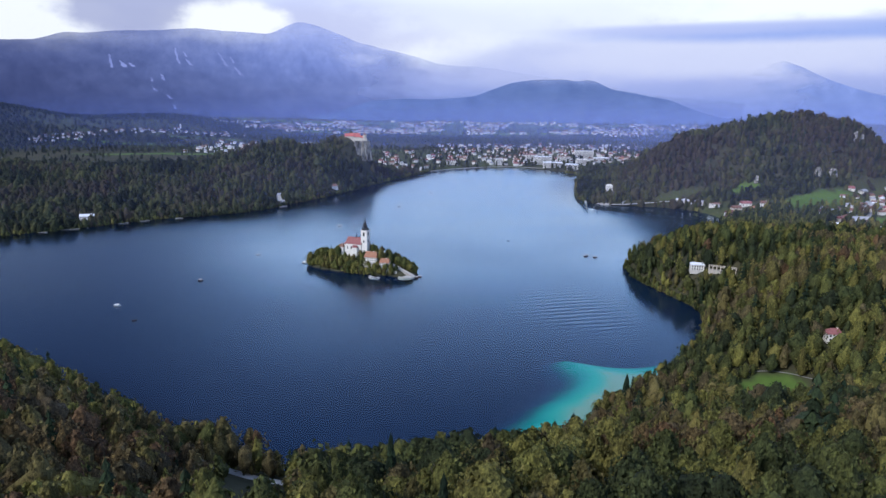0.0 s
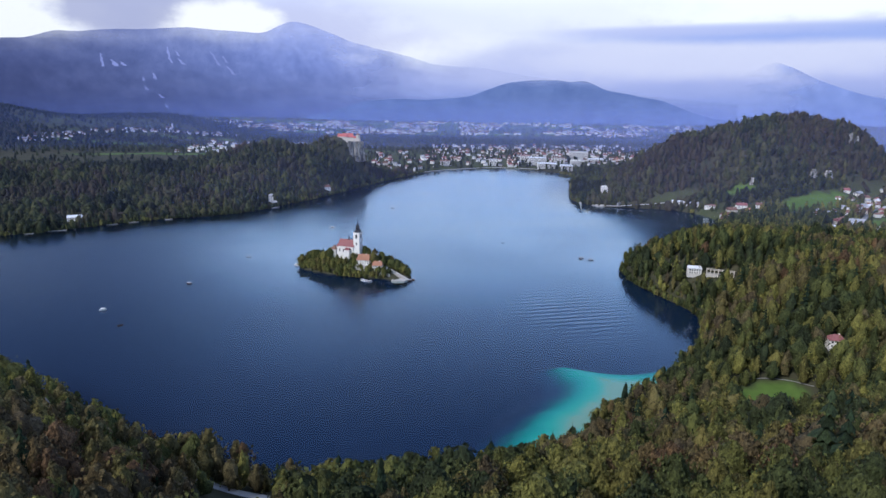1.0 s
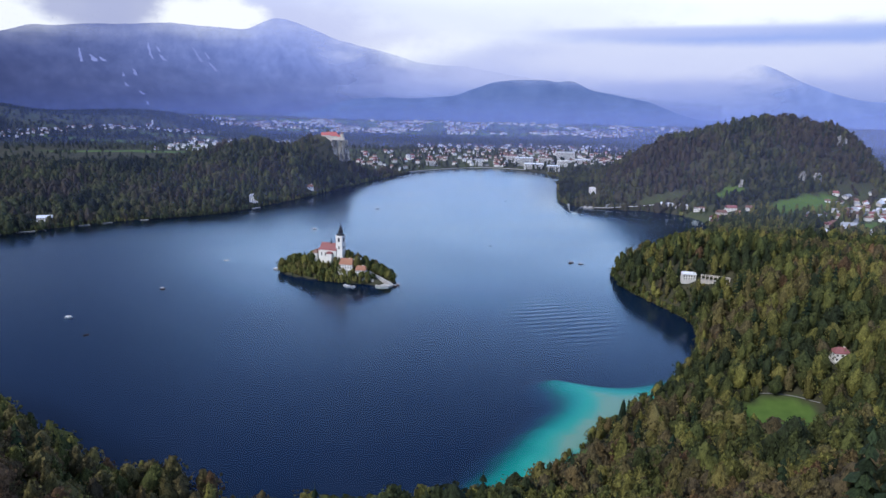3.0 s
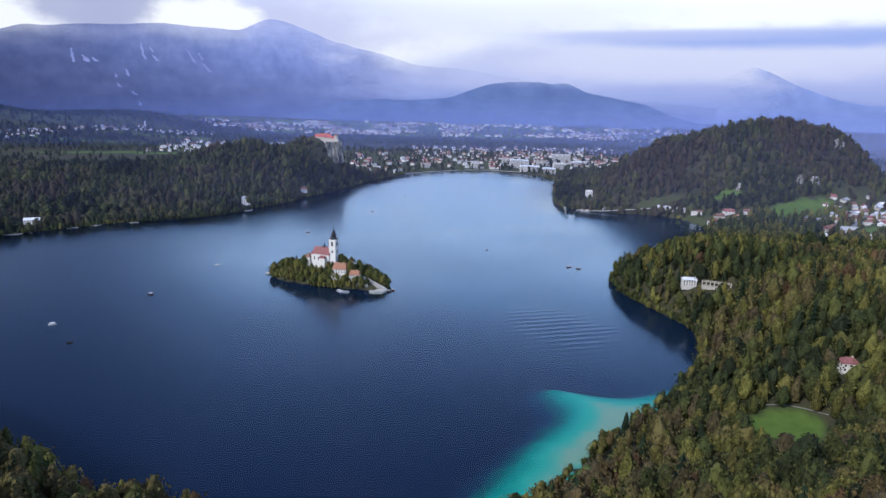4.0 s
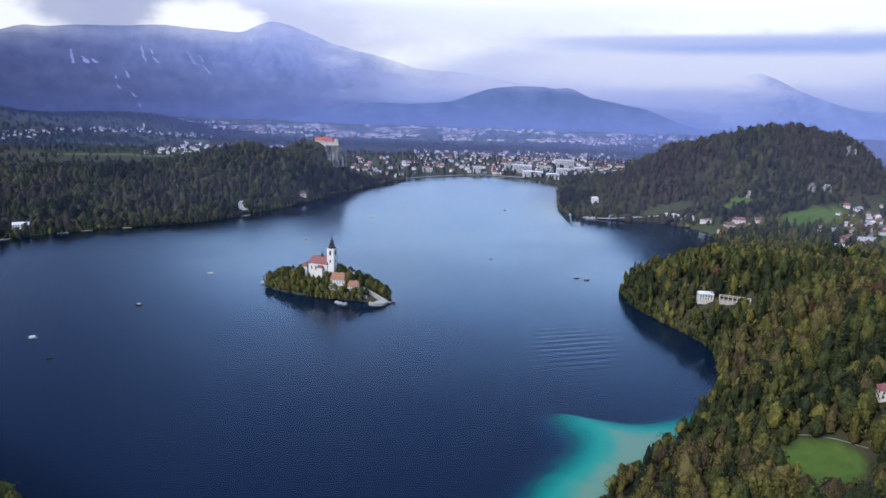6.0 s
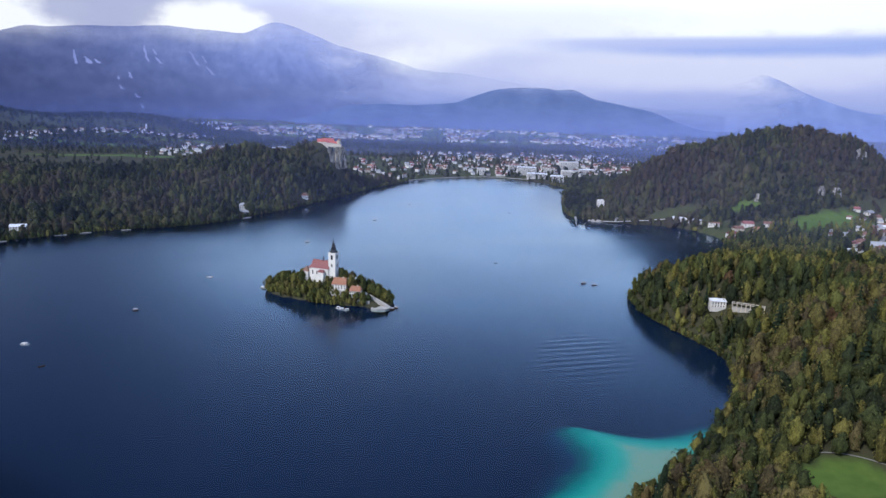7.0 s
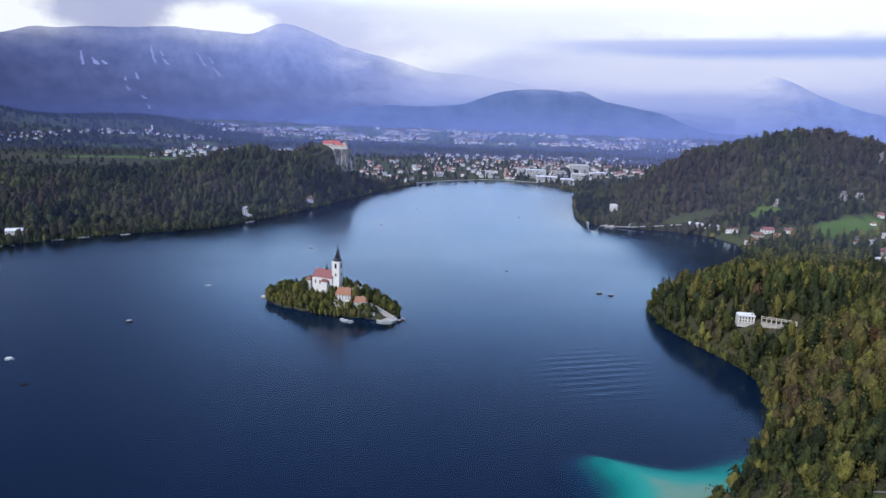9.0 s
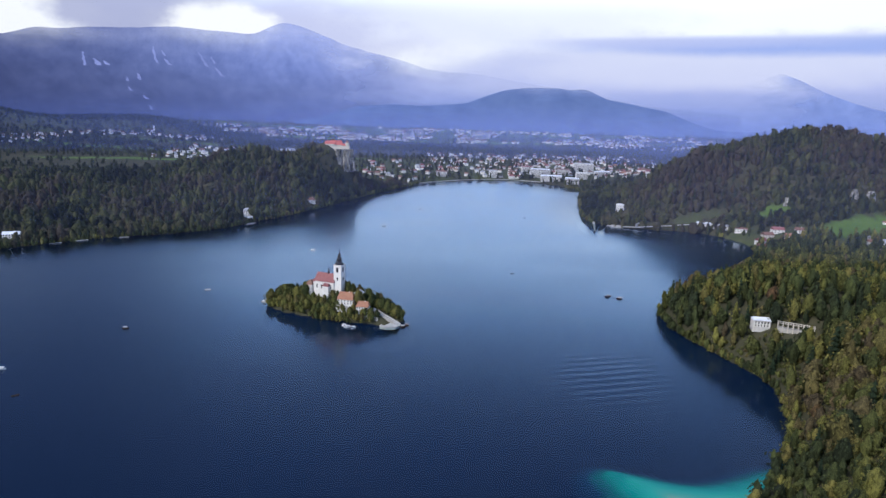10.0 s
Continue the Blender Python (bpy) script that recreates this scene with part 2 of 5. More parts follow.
def mountain_material(name, low, high, cloud_from, cloud_to, glow, cap=(430, 800, 0.45), west=1.0):
    """Distant slopes with the haze of kilometres of moist air painted in as a glowing blue, fading out into cloud."""
    m, g = material(name)
    p = g.n("ShaderNodeNewGeometry", 0)
    x, y, z = (g.n("ShaderNodeSeparateXYZ", i, {0: p}) for i in range(3))
    n1 = g.noise(g.scaled(p, (1 / 500, 1 / 500, 1 / 160)), 1.0, 5, 0.6)
    n2 = g.noise(g.scaled(p, (1 / 90, 1 / 90, 1 / 120)), 1.0, 6, 0.68)
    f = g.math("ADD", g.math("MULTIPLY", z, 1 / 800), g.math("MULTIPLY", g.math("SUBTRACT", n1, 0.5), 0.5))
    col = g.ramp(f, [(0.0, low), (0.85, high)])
    # noise tones in the colour stand in for shading on the cliffs
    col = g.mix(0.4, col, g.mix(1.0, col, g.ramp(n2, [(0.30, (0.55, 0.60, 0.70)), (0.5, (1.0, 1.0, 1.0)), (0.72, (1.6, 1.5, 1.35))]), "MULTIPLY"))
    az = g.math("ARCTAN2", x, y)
    # painted haze: darker in the west, paler towards the east
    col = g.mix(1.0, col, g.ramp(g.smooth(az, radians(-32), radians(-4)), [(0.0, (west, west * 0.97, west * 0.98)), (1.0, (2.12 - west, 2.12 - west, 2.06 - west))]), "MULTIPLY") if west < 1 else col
    haze_glow = g.n("ShaderNodeEmission", 0, {0: col, 1: glow})
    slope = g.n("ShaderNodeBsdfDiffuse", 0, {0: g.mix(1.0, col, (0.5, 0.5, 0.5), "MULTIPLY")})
    solid = g.n("ShaderNodeAddShader", 0, {0: haze_glow, 1: slope})
    haze = g.math("ADD", az, g.math("MULTIPLY", g.math("SUBTRACT", n1, 0.5), 0.22))
    side = g.smooth(haze, radians(cloud_from), radians(cloud_to))
    top = g.smooth(g.math("ADD", z, g.math("MULTIPLY", g.math("SUBTRACT", n1, 0.5), 420 if cap[0] > 400 else 150)), cap[0], cap[1])
    gone = g.math("MULTIPLY", g.math("ADD", g.math("MULTIPLY", side, 1.0 if cap[0] < 400 else 0.9), g.math("MULTIPLY", top, cap[2]), clamp=True), g.smooth(z, 40, 260))
    return finish(m, g, g.n("ShaderNodeMixShader", 0, {0: gone, 1: solid, 2: g.n("ShaderNodeBsdfTransparent", 0)}))


def haze_sheet_material(name="valley_haze_sheet", near=False):
    """Thin blue sheet standing in for valley mist and air haze: lets most light through and scatters a little of the
    sky's.
    """
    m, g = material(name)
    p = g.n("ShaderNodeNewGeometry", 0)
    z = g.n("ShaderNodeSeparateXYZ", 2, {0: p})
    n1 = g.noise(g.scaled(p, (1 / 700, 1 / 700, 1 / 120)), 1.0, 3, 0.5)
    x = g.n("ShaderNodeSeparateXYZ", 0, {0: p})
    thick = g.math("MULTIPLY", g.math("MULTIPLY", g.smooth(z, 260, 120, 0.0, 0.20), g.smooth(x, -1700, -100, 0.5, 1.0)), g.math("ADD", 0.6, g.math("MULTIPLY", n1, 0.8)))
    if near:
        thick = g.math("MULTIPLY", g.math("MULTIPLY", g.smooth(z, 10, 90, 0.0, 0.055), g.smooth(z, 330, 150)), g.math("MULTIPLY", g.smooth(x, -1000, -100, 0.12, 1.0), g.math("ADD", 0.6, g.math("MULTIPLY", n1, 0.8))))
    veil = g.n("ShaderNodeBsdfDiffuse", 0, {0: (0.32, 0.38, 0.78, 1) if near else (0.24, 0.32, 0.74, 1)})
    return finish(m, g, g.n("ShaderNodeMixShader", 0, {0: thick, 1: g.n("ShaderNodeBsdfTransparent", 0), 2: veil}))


# ---------------------------------------------------------------- mesh helpers
def mesh_of(name, verts, faces, mat, attrs=None, smooth_faces=False):
    verts, faces = np.asarray(verts, np.float32), np.asarray(faces, np.int32)
    k = faces.shape[1]
    me = bpy.data.meshes.new(name)
    me.vertices.add(len(verts))
    me.vertices.foreach_set("co", verts.ravel())
    me.loops.add(faces.size)
    me.loops.foreach_set("vertex_index", faces.ravel())
    me.polygons.add(len(faces))
    me.polygons.foreach_set("loop_start", np.arange(0, faces.size, k, dtype=np.int32))
    if smooth_faces:
        me.polygons.foreach_set("use_smooth", np.ones(len(faces), bool))
    for key, values in (attrs or {}).items():
        me.attributes.new(key, "FLOAT", "POINT").data.foreach_set("value", np.asarray(values, np.float32))
    me.update(calc_edges=True)
    me.materials.append(mat)
    return me


class Shape:
    """Collects solid pieces of one part."""

    def __init__(self):
        self.v, self.f = [], []

    def add(self, verts, faces, turn=0.0, at=(0, 0, 0)):
        c, s, b = math.cos(turn), math.sin(turn), len(self.v)
        self.v += [(x * c - y * s + at[0], x * s + y * c + at[1], z + at[2]) for x, y, z in verts]
        self.f += [tuple(b + i for i in f) for f in faces]
        return self

    def box(self, x0, x1, y0, y1, z0, z1, **k):
        v = [(x, y, z) for z in (z0, z1) for x, y in ((x0, y0), (x1, y0), (x1, y1), (x0, y1))]
        return self.add(v, [(3, 2, 1, 0), (4, 5, 6, 7), (0, 1, 5, 4), (1, 2, 6, 5), (2, 3, 7, 6), (3, 0, 4, 7)], **k)

    def gable(self, x0, x1, y0, y1, z0, z1, hip=0.0, over=0.4, thick=0.25, **k):
        """Roof with its ridge along x, with real thickness; hip draws the ridge in at both ends."""
        x0, x1, y0, y1 = x0 - over, x1 + over, y0 - over, y1 + over
        ym = (y0 + y1) / 2
        v = []
        for dz in (0, thick):
            v += [(x0, y0, z0 + dz), (x1, y0, z0 + dz), (x1, y1, z0 + dz), (x0, y1, z0 + dz), (x0 + hip, ym, z1 + dz), (x1 - hip, ym, z1 + dz)]
        up = [(6, 7, 11, 10), (8, 9, 10, 11), (7, 8, 11), (9, 6, 10)]
        down = [tuple(i - 6 for i in reversed(f)) for f in up]
        rim = [(0, 1, 7, 6), (1, 2, 8, 7), (2, 3, 9, 8), (3, 0, 6, 9)]
        return self.add(v, up + down + rim, **k)

    def pediment(self, x, y0, y1, z0, z1, t=0.3, **k):
        ym = (y0 + y1) / 2
        v = [(x + d, y, z) for d in (-t / 2, t / 2) for y, z in ((y0, z0), (y1, z0), (ym, z1))]
        return self.add(v, [(2, 1, 0), (3, 4, 5), (0, 1, 4, 3), (1, 2, 5, 4), (2, 0, 3, 5)], **k)

    def lathe(self, profile, n=12, spin=0.0, **k):
        v = [(r * math.cos(spin + 2 * math.pi * i / n), r * math.sin(spin + 2 * math.pi * i / n), z) for r, z in profile for i in range(n)]
        f = [(j * n + i, j * n + (i + 1) % n, (j + 1) * n + (i + 1) % n, (j + 1) * n + i) for j in range(len(profile) - 1) for i in range(n)]
        f += [tuple(range(n - 1, -1, -1)), tuple((len(profile) - 1) * n + i for i in range(n))]
        return self.add(v, f, **k)

    def mesh(self, name, mat):
        me = bpy.data.meshes.new(name)
        me.from_pydata(self.v, [], self.f)
        me.update()
        me.materials.append(mat)
        return me


def part(name, shape, mat, parent, label="", at=None):
    me = shape if isinstance(shape, bpy.types.Mesh) else shape.mesh(name, mat)
    ob = new(name, me)
    ob.parent = parent
    if at is not None:
        ob.matrix_basis = at
    return tagged(ob, label)


def thing(name, at, turn, label, category, group=""):
    ob = new(name)
    ob.empty_display_size = 1.0
    ob.matrix_basis = pose(*at, 0, 0, math.degrees(turn))
    return tagged(ob, label, category, group)


# ---------------------------------------------------------------- land forms
SHORE_NORTH = [(-1150, 800), (-900, 880), (-720, 950), (-600, 1010), (-535, 1062), (-455, 1133), (-340, 1180), (-278, 1240),
               (-250, 1300), (-215, 1345), (-163, 1450), (-96, 1605), (-38, 1728), (60, 1915)]
SHORE_EAST = [(160, 1990), (325, 2048), (418, 1985), (492, 1870), (490, 1780), (440, 1650), (410, 1530), (380, 1430), (372, 1330),
              (440, 1276), (545, 1265), (582, 1205), (586, 1150), (560, 1070)]
SHORE_SOUTH = [(480, 975), (400, 895), (320, 840), (284, 800), (279, 770), (276, 728), (294, 665), (304, 613), (284, 563), (256, 515),
               (207, 470), (158, 426), (120, 394), (98, 366), (72, 346), (35, 331), (0, 323), (-30, 317), (-62, 326), (-112, 348)]
SHORE_WEST = [(-165, 374), (-230, 420), (-325, 500), (-470, 570), (-700, 610), (-950, 600), (-1150, 660)]
SHALLOWS = [(20, 318), (62, 380), (88, 416), (114, 441), (133, 465), (136, 488), (127, 512), (152, 501), (180, 491), (208, 494), (240, 508), (266, 505), (210, 440), (130, 370), (60, 320)]
ISLAND_AT, ISLAND_TURN = (-65.0, 794.5), radians(-24)


def smooth_loop(points, rounds=2):
    p = np.array(points, float)
    for _ in range(rounds):
        q = np.roll(p, -1, 0)
        p = np.stack((0.75 * p + 0.25 * q, 0.25 * p + 0.75 * q), 1).reshape(-1, 2)
    return p


SHELF = smooth_loop(SHALLOWS)
SHORE = smooth_loop(SHORE_NORTH + SHORE_EAST + SHORE_SOUTH + SHORE_WEST)


def loop_distance(x, y, loop):
    """Distance to a closed loop, positive outside."""
    best, inside = np.full(x.shape, 1e12), np.zeros(x.shape, bool)
    for (ax, ay), (bx, by) in zip(loop, np.roll(loop, -1, 0)):
        dx, dy = bx - ax, by - ay
        k = np.clip(((x - ax) * dx + (y - ay) * dy) / (dx * dx + dy * dy), 0, 1)
        best = np.minimum(best, (x - ax - k * dx) ** 2 + (y - ay - k * dy) ** 2)
        if ay != by:
            inside ^= ((ay > y) != (by > y)) & (x < dx * (y - ay) / dy + ax)
    return np.where(inside, -1, 1) * np.sqrt(best)


def value_noise(x, y, seed=0):
    xi, yi = np.floor(x).astype(np.int64), np.floor(y).astype(np.int64)
    fx, fy = x - xi, y - yi
    fx, fy = fx * fx * (3 - 2 * fx), fy * fy * (3 - 2 * fy)

    def corner(i, j):
        h = (i * 374761393 + j * 668265263 + seed * 2246822519) & 0xFFFFFFFF
        h = ((h ^ (h >> 13)) * 1274126177) & 0xFFFFFFFF
        return ((h ^ (h >> 16)) & 0xFFFF) / 65535.0
    a, b, c, d = corner(xi, yi), corner(xi + 1, yi), corner(xi, yi + 1), corner(xi + 1, yi + 1)
    return (a * (1 - fx) + b * fx) * (1 - fy) + (c * (1 - fx) + d * fx) * fy


def fractal(x, y, size, seed=0, octaves=4):
    total, amp, norm = 0, 1.0, 0.0
    for o in range(octaves):
        total = total + amp * (value_noise(x / size + 17.3 * o, y / size - 9.1 * o, seed + o) - 0.5)
        norm, amp, size = norm + amp, amp * 0.5, size * 0.5
    return total / norm


def mound(x, y, cx, cy, sx, sy, turn=0.0):
    c, s = math.cos(radians(turn)), math.sin(radians(turn))
    u, v = (x - cx) * c + (y - cy) * s, -(x - cx) * s + (y - cy) * c
    return np.exp(-0.5 * ((u / sx) ** 2 + (v / sy) ** 2))


# centre x, y; spread x, y; turn; height
FORE_HILLS = [(60, -120, 330, 190, 0, 175.0), (40, 170, 110, 70, 0, 16.1), (170, 190, 120, 80, 0, 23.1), (-260, 270, 130, 110, 20, 55.9),
              (350, 260, 150, 110, 0, 22.0), (-120, 330, 60, 40, 0, -14.0), (-400, 440, 90, 70, 0, 17.8), (-73, 246, 28, 36, 15, -15.0)]
CAPE_HILLS = [(350, 545, 70, 110, 0, 29.5), (330, 680, 60, 60, 0, 34.1), (470, 560, 170, 170, 0, 26.1), (480, 800, 120, 100, 0, 3.0), (345, 800, 60, 55, 0, 10.0),
              (760, 760, 250, 250, 0, 19.0), (330, 430, 60, 60, 0, -6.8), (248, 398, 46, 36, 0, -17.5), (322, 438, 26, 26, 0, 3.0), (352, 640, 32, 26, -25, -30), (780, 1130, 110, 70, 0, 16.5)]
EAST_HILLS = [(850, 1450, 130, 110, 0, 102.4), (980, 1400, 80, 90, 0, 68.5), (700, 1430, 110, 80, 0, 54.2), (580, 1360, 80, 70, 0, 46.9),
              (900, 1270, 120, 70, 0, 10.8), (900, 1560, 90, 80, 0, 59.6), (600, 1520, 110, 80, 0, 31.9), (780, 1330, 110, 60, 0, 27.4), (660, 1300, 60, 35, 0, -26.2), (1055, 1440, 50, 75, 0, 50.0), (585, 1465, 60, 60, 0, 13.0)]
NORTH_HILLS = [(-460, 1420, 170, 100, -5, 39.1), (-300, 1620, 150, 90, 0, 80.0), (-155, 1668, 45, 38, 0, 88.0), (-700, 1400, 180, 130, 0, 8.1),
               (-1050, 1380, 250, 150, 0, 57.1), (-2350, 3150, 620, 330, -12, 185.0), (-1350, 3650, 330, 230, -15, 75.0)]
# meadows: centre x, y; half sizes; turn
MEADOWS = [(255, 403, 26, 22, 40), (116, 378, 14, 6, 20), (770, 1132, 95, 38, 8), (690, 1266, 32, 16, 0), (805, 1182, 78, 24, 18), (-800, 2330, 380, 34, 6), (-330, 2230, 200, 22, 0), (900, 1010, 160, 26, 10),
           (-420, 2560, 420, 22, 0), (-1150, 2640, 300, 26, 0), (300, 3720, 1500, 60, 0), (-200, 3900, 1300, 50, 0), (700, 4060, 1300, 60, 0), (0, 4250, 1700, 60, 0), (-800, 3000, 380, 22, 5)]
CLIFF_AT = (-103.0, 1632.0)


def shore_distance(x, y):
    return loop_distance(x, y, SHORE)


def island_distance(x, y):
    c, s = math.cos(ISLAND_TURN), math.sin(ISLAND_TURN)
    u, v = (x - ISLAND_AT[0]) * c + (y - ISLAND_AT[1]) * s, -(x - ISLAND_AT[0]) * s + (y - ISLAND_AT[1]) * c
    v = v * (1 + 0.10 * np.sin(u / 23.0 + 1.0))
    r = (np.abs(u / 78.0) ** 2.3 + np.abs(v / 28.0) ** 2.3) ** (1 / 2.3)
    return (r - 1) * 32.0, u, v


def land_height(x, y, d=None):
    x, y = np.asarray(x, float), np.asarray(y, float)
    d = shore_distance(x, y) if d is None else d
    out = np.maximum(d, 0)
    h = 1.2 + 11 * (1 - np.exp(-out / 80))
    rise = 1 - np.exp(-out / 45)
    for cx, cy, sx, sy, turn, a in FORE_HILLS + CAPE_HILLS + EAST_HILLS + NORTH_HILLS:
        h = h + a * rise * mound(x, y, cx, cy, sx, sy, turn)
    h = h + rise * fractal(x, y, 150, 3) * 9 + 0.8 * rise * fractal(x, y, 25, 8)
    far = np.clip((np.hypot(x, y) - 3350) / 1050, 0, 1.2)
    h = h + 58 * far * far * (y > 0)
    s = -loop_distance(x, y, SHELF)
    shelf = np.where(s > 0, 0.7 + 6.3 * np.exp(-s / 11), 7.0 - s * 0.45) + 1.5 * fractal(x, y, 30, 5)
    bed = -0.2 - np.minimum(np.minimum(-np.minimum(d, 0) * 6.0, 20), np.maximum(shelf, 0.3))
    h = np.where(d > 0, h, bed)
    di, u, v = island_distance(x, y)
    knoll = 1.0 + 20.5 * np.exp(-0.5 * (((u - 3) / 36) ** 2 + ((v + 1) / 17) ** 2)) * np.clip(-di / 6, 0, 1)
    h = np.where(di < 0, knoll, np.where((d < 0) & (di < 60), np.maximum(h, -0.2 - di * 7.0), h))
    return h


def ground_at(x, y):
    return float(land_height(np.array([x]), np.array([y]))[0])


def meadow_mask(x, y):
    k = np.zeros(np.shape(x))
    edge = fractal(x, y, 30, 11) * 0.5
    for cx, cy, a, b, turn in MEADOWS:
        c, s = math.cos(radians(turn)), math.sin(radians(turn))
        u, v = ((x - cx) * c + (y - cy) * s) / a, (-(x - cx) * s + (y - cy) * c) / b
        k = np.maximum(k, np.clip((1.12 - np.sqrt(u * u + v * v) + edge) * 5, 0, 1))
    return k


# built-up ground: centre x, y; half sizes; turn
SETTLED = [(850, 1070, 260, 130, 38), (660, 900, 90, 45, 20), (630, 1170, 80, 60, 0), (570, 1286, 60, 12, -5), (400, 2350, 620, 340, 0), (-640, 2600, 240, 230, 0), (-1350, 3150, 480, 330, 0), (20, 2100, 160, 230, 0)]


def settled(x, y):
    k = np.zeros(np.shape(x))
    for cx, cy, a, b, turn in SETTLED:
        c, s = math.cos(radians(turn)), math.sin(radians(turn))
        k = np.maximum(k, (((x - cx) * c + (y - cy) * s) / a) ** 2 + ((-(x - cx) * s + (y - cy) * c) / b) ** 2 < 1)
    return k


ground_mat, water_mat = ground_material(), water_material()


def build_ground():
    """One polar sheet round the start of the flight, finer ahead and close by."""
    ahead = np.arange(-44, 44.01, 0.3)
    round_ = np.arange(48, 313, 5.0)
    az = np.radians(np.concatenate((ahead, round_)))
    rings = [15.0]
    while rings[-1] < 5400:
        rings.append(rings[-1] * 1.0125 + 0.6)
    r = np.array(rings)
    x = np.sin(az)[None, :] * r[:, None]
    y = np.cos(az)[None, :] * r[:, None] - 100
    z = land_height(x, y)
    n, k = len(r), len(az)
    i, j = np.meshgrid(np.arange(n - 1), np.arange(k), indexing="ij")
    quads = np.stack((i * k + j, i * k + (j + 1) % k, (i + 1) * k + (j + 1) % k, (i + 1) * k + j), -1).reshape(-1, 4)[:, ::-1]
    verts = np.stack((x, y, z), -1).reshape(-1, 3)
    gardens = np.clip(0.14 * settled(x, y) + 0.6 * fractal(x, y, 35, 19), 0, 0.7) * (settled(x, y) > 0)
    s = -loop_distance(x, y, SHELF)
    shallow = np.clip(0.5 + (s + 14 * fractal(x, y, 26, 5)) / 56, 0, 1)
    me = mesh_of("ground", verts, quads, ground_mat, {"meadow": np.maximum(meadow_mask(x, y), gardens).ravel(), "shallow": shallow.ravel()}, True)
    tagged(new("ground", me), "wooded hills, meadows, plain and lake bed painted with water tint", "ground", kind="structure")


build_ground()


def build_water():
    xs, ys = np.linspace(-1300, 760, 120), np.linspace(300, 2120, 106)
    x, y = np.meshgrid(xs, ys)
    k = len(xs)
    i, j = np.meshgrid(np.arange(len(ys) - 1), np.arange(k - 1), indexing="ij")
    quads = np.stack((i * k + j, i * k + j + 1, (i + 1) * k + j + 1, (i + 1) * k + j), -1).reshape(-1, 4)
    me = mesh_of("water", np.stack((x, y, 0 * x), -1).reshape(-1, 3), quads, water_mat, {"lee": np.clip(np.minimum(-shore_distance(x, y), island_distance(x, y)[0]), 0, 400).ravel()}, True)
    tagged(new("water", me), "deep blue lake water with light wind ripples", "lake", kind="structure")


build_water()


# ---------------------------------------------------------------- distant mountains
def massif(name, crest, inner, outer, foot, mat, seed, label, rough=1.0):
    """A mountain front: crest gives bearing and elevation of the skyline in degrees from the flight's start."""
    a = np.array(crest, float)
    bearing = np.arange(a[0, 0], a[-1, 0] + 0.01, 0.2 if a[0, 0] < 40 else 2.0)
    el = np.interp(bearing, a[:, 0], a[:, 1])
    kernel = np.ones(5) / 5
    el = np.convolve(np.pad(el, 2, "edge"), kernel, "valid") + 0.16 * rough * fractal(bearing, bearing * 0 + seed, 1.6, seed, 4) * 2
    rows = 46
    v = np.linspace(0, 1, rows)[:, None]
    az = np.radians(bearing)[None, :]
    top = 214 + outer * np.tan(np.radians(el))[None, :]
    gully = fractal(np.degrees(az) * 0.8 + 2.2 * v, v * 4.5 + seed + np.degrees(az) * 0.15, 1.5, seed + 3, 5)
    r = inner + (outer - inner) * (v ** 0.9) + gully * 120 * rough * np.sin(v * 3.1) ** 0.7
    z = foot + (top - foot) * (v ** 1.35) + gully * 40 * rough * np.sin(v * 3.1)
    x, y = np.sin(az) * r, np.cos(az) * r + 6
    k = len(bearing)
    i, j = np.meshgrid(np.arange(rows - 1), np.arange(k - 1), indexing="ij")
    quads = np.stack((i * k + j, i * k + j + 1, (i + 1) * k + j + 1, (i + 1) * k + j), -1).reshape(-1, 4)
    me = mesh_of(name, np.stack((x, y, z), -1).reshape(-1, 3), quads, mat, None, True)
    return tagged(new(name, me), label, "mountain", kind="structure")


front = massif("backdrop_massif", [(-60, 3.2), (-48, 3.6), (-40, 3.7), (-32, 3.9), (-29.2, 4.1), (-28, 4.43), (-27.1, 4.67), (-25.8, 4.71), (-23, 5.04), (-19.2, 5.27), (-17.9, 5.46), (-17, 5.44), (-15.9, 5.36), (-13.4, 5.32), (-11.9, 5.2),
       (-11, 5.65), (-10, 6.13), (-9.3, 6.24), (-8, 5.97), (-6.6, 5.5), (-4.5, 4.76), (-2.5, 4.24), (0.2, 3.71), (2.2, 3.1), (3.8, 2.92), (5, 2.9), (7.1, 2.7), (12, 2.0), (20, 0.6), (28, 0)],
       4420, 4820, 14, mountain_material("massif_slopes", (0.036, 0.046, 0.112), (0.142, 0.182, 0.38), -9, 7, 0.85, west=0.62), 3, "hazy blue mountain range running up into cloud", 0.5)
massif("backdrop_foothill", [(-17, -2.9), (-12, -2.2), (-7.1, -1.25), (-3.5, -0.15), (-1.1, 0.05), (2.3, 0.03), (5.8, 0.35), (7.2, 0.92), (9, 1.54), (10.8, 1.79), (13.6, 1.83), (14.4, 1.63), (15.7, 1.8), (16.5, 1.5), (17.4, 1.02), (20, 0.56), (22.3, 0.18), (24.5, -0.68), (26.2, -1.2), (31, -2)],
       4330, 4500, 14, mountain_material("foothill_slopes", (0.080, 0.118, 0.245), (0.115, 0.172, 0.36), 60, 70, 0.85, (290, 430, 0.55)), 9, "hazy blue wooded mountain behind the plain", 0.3)
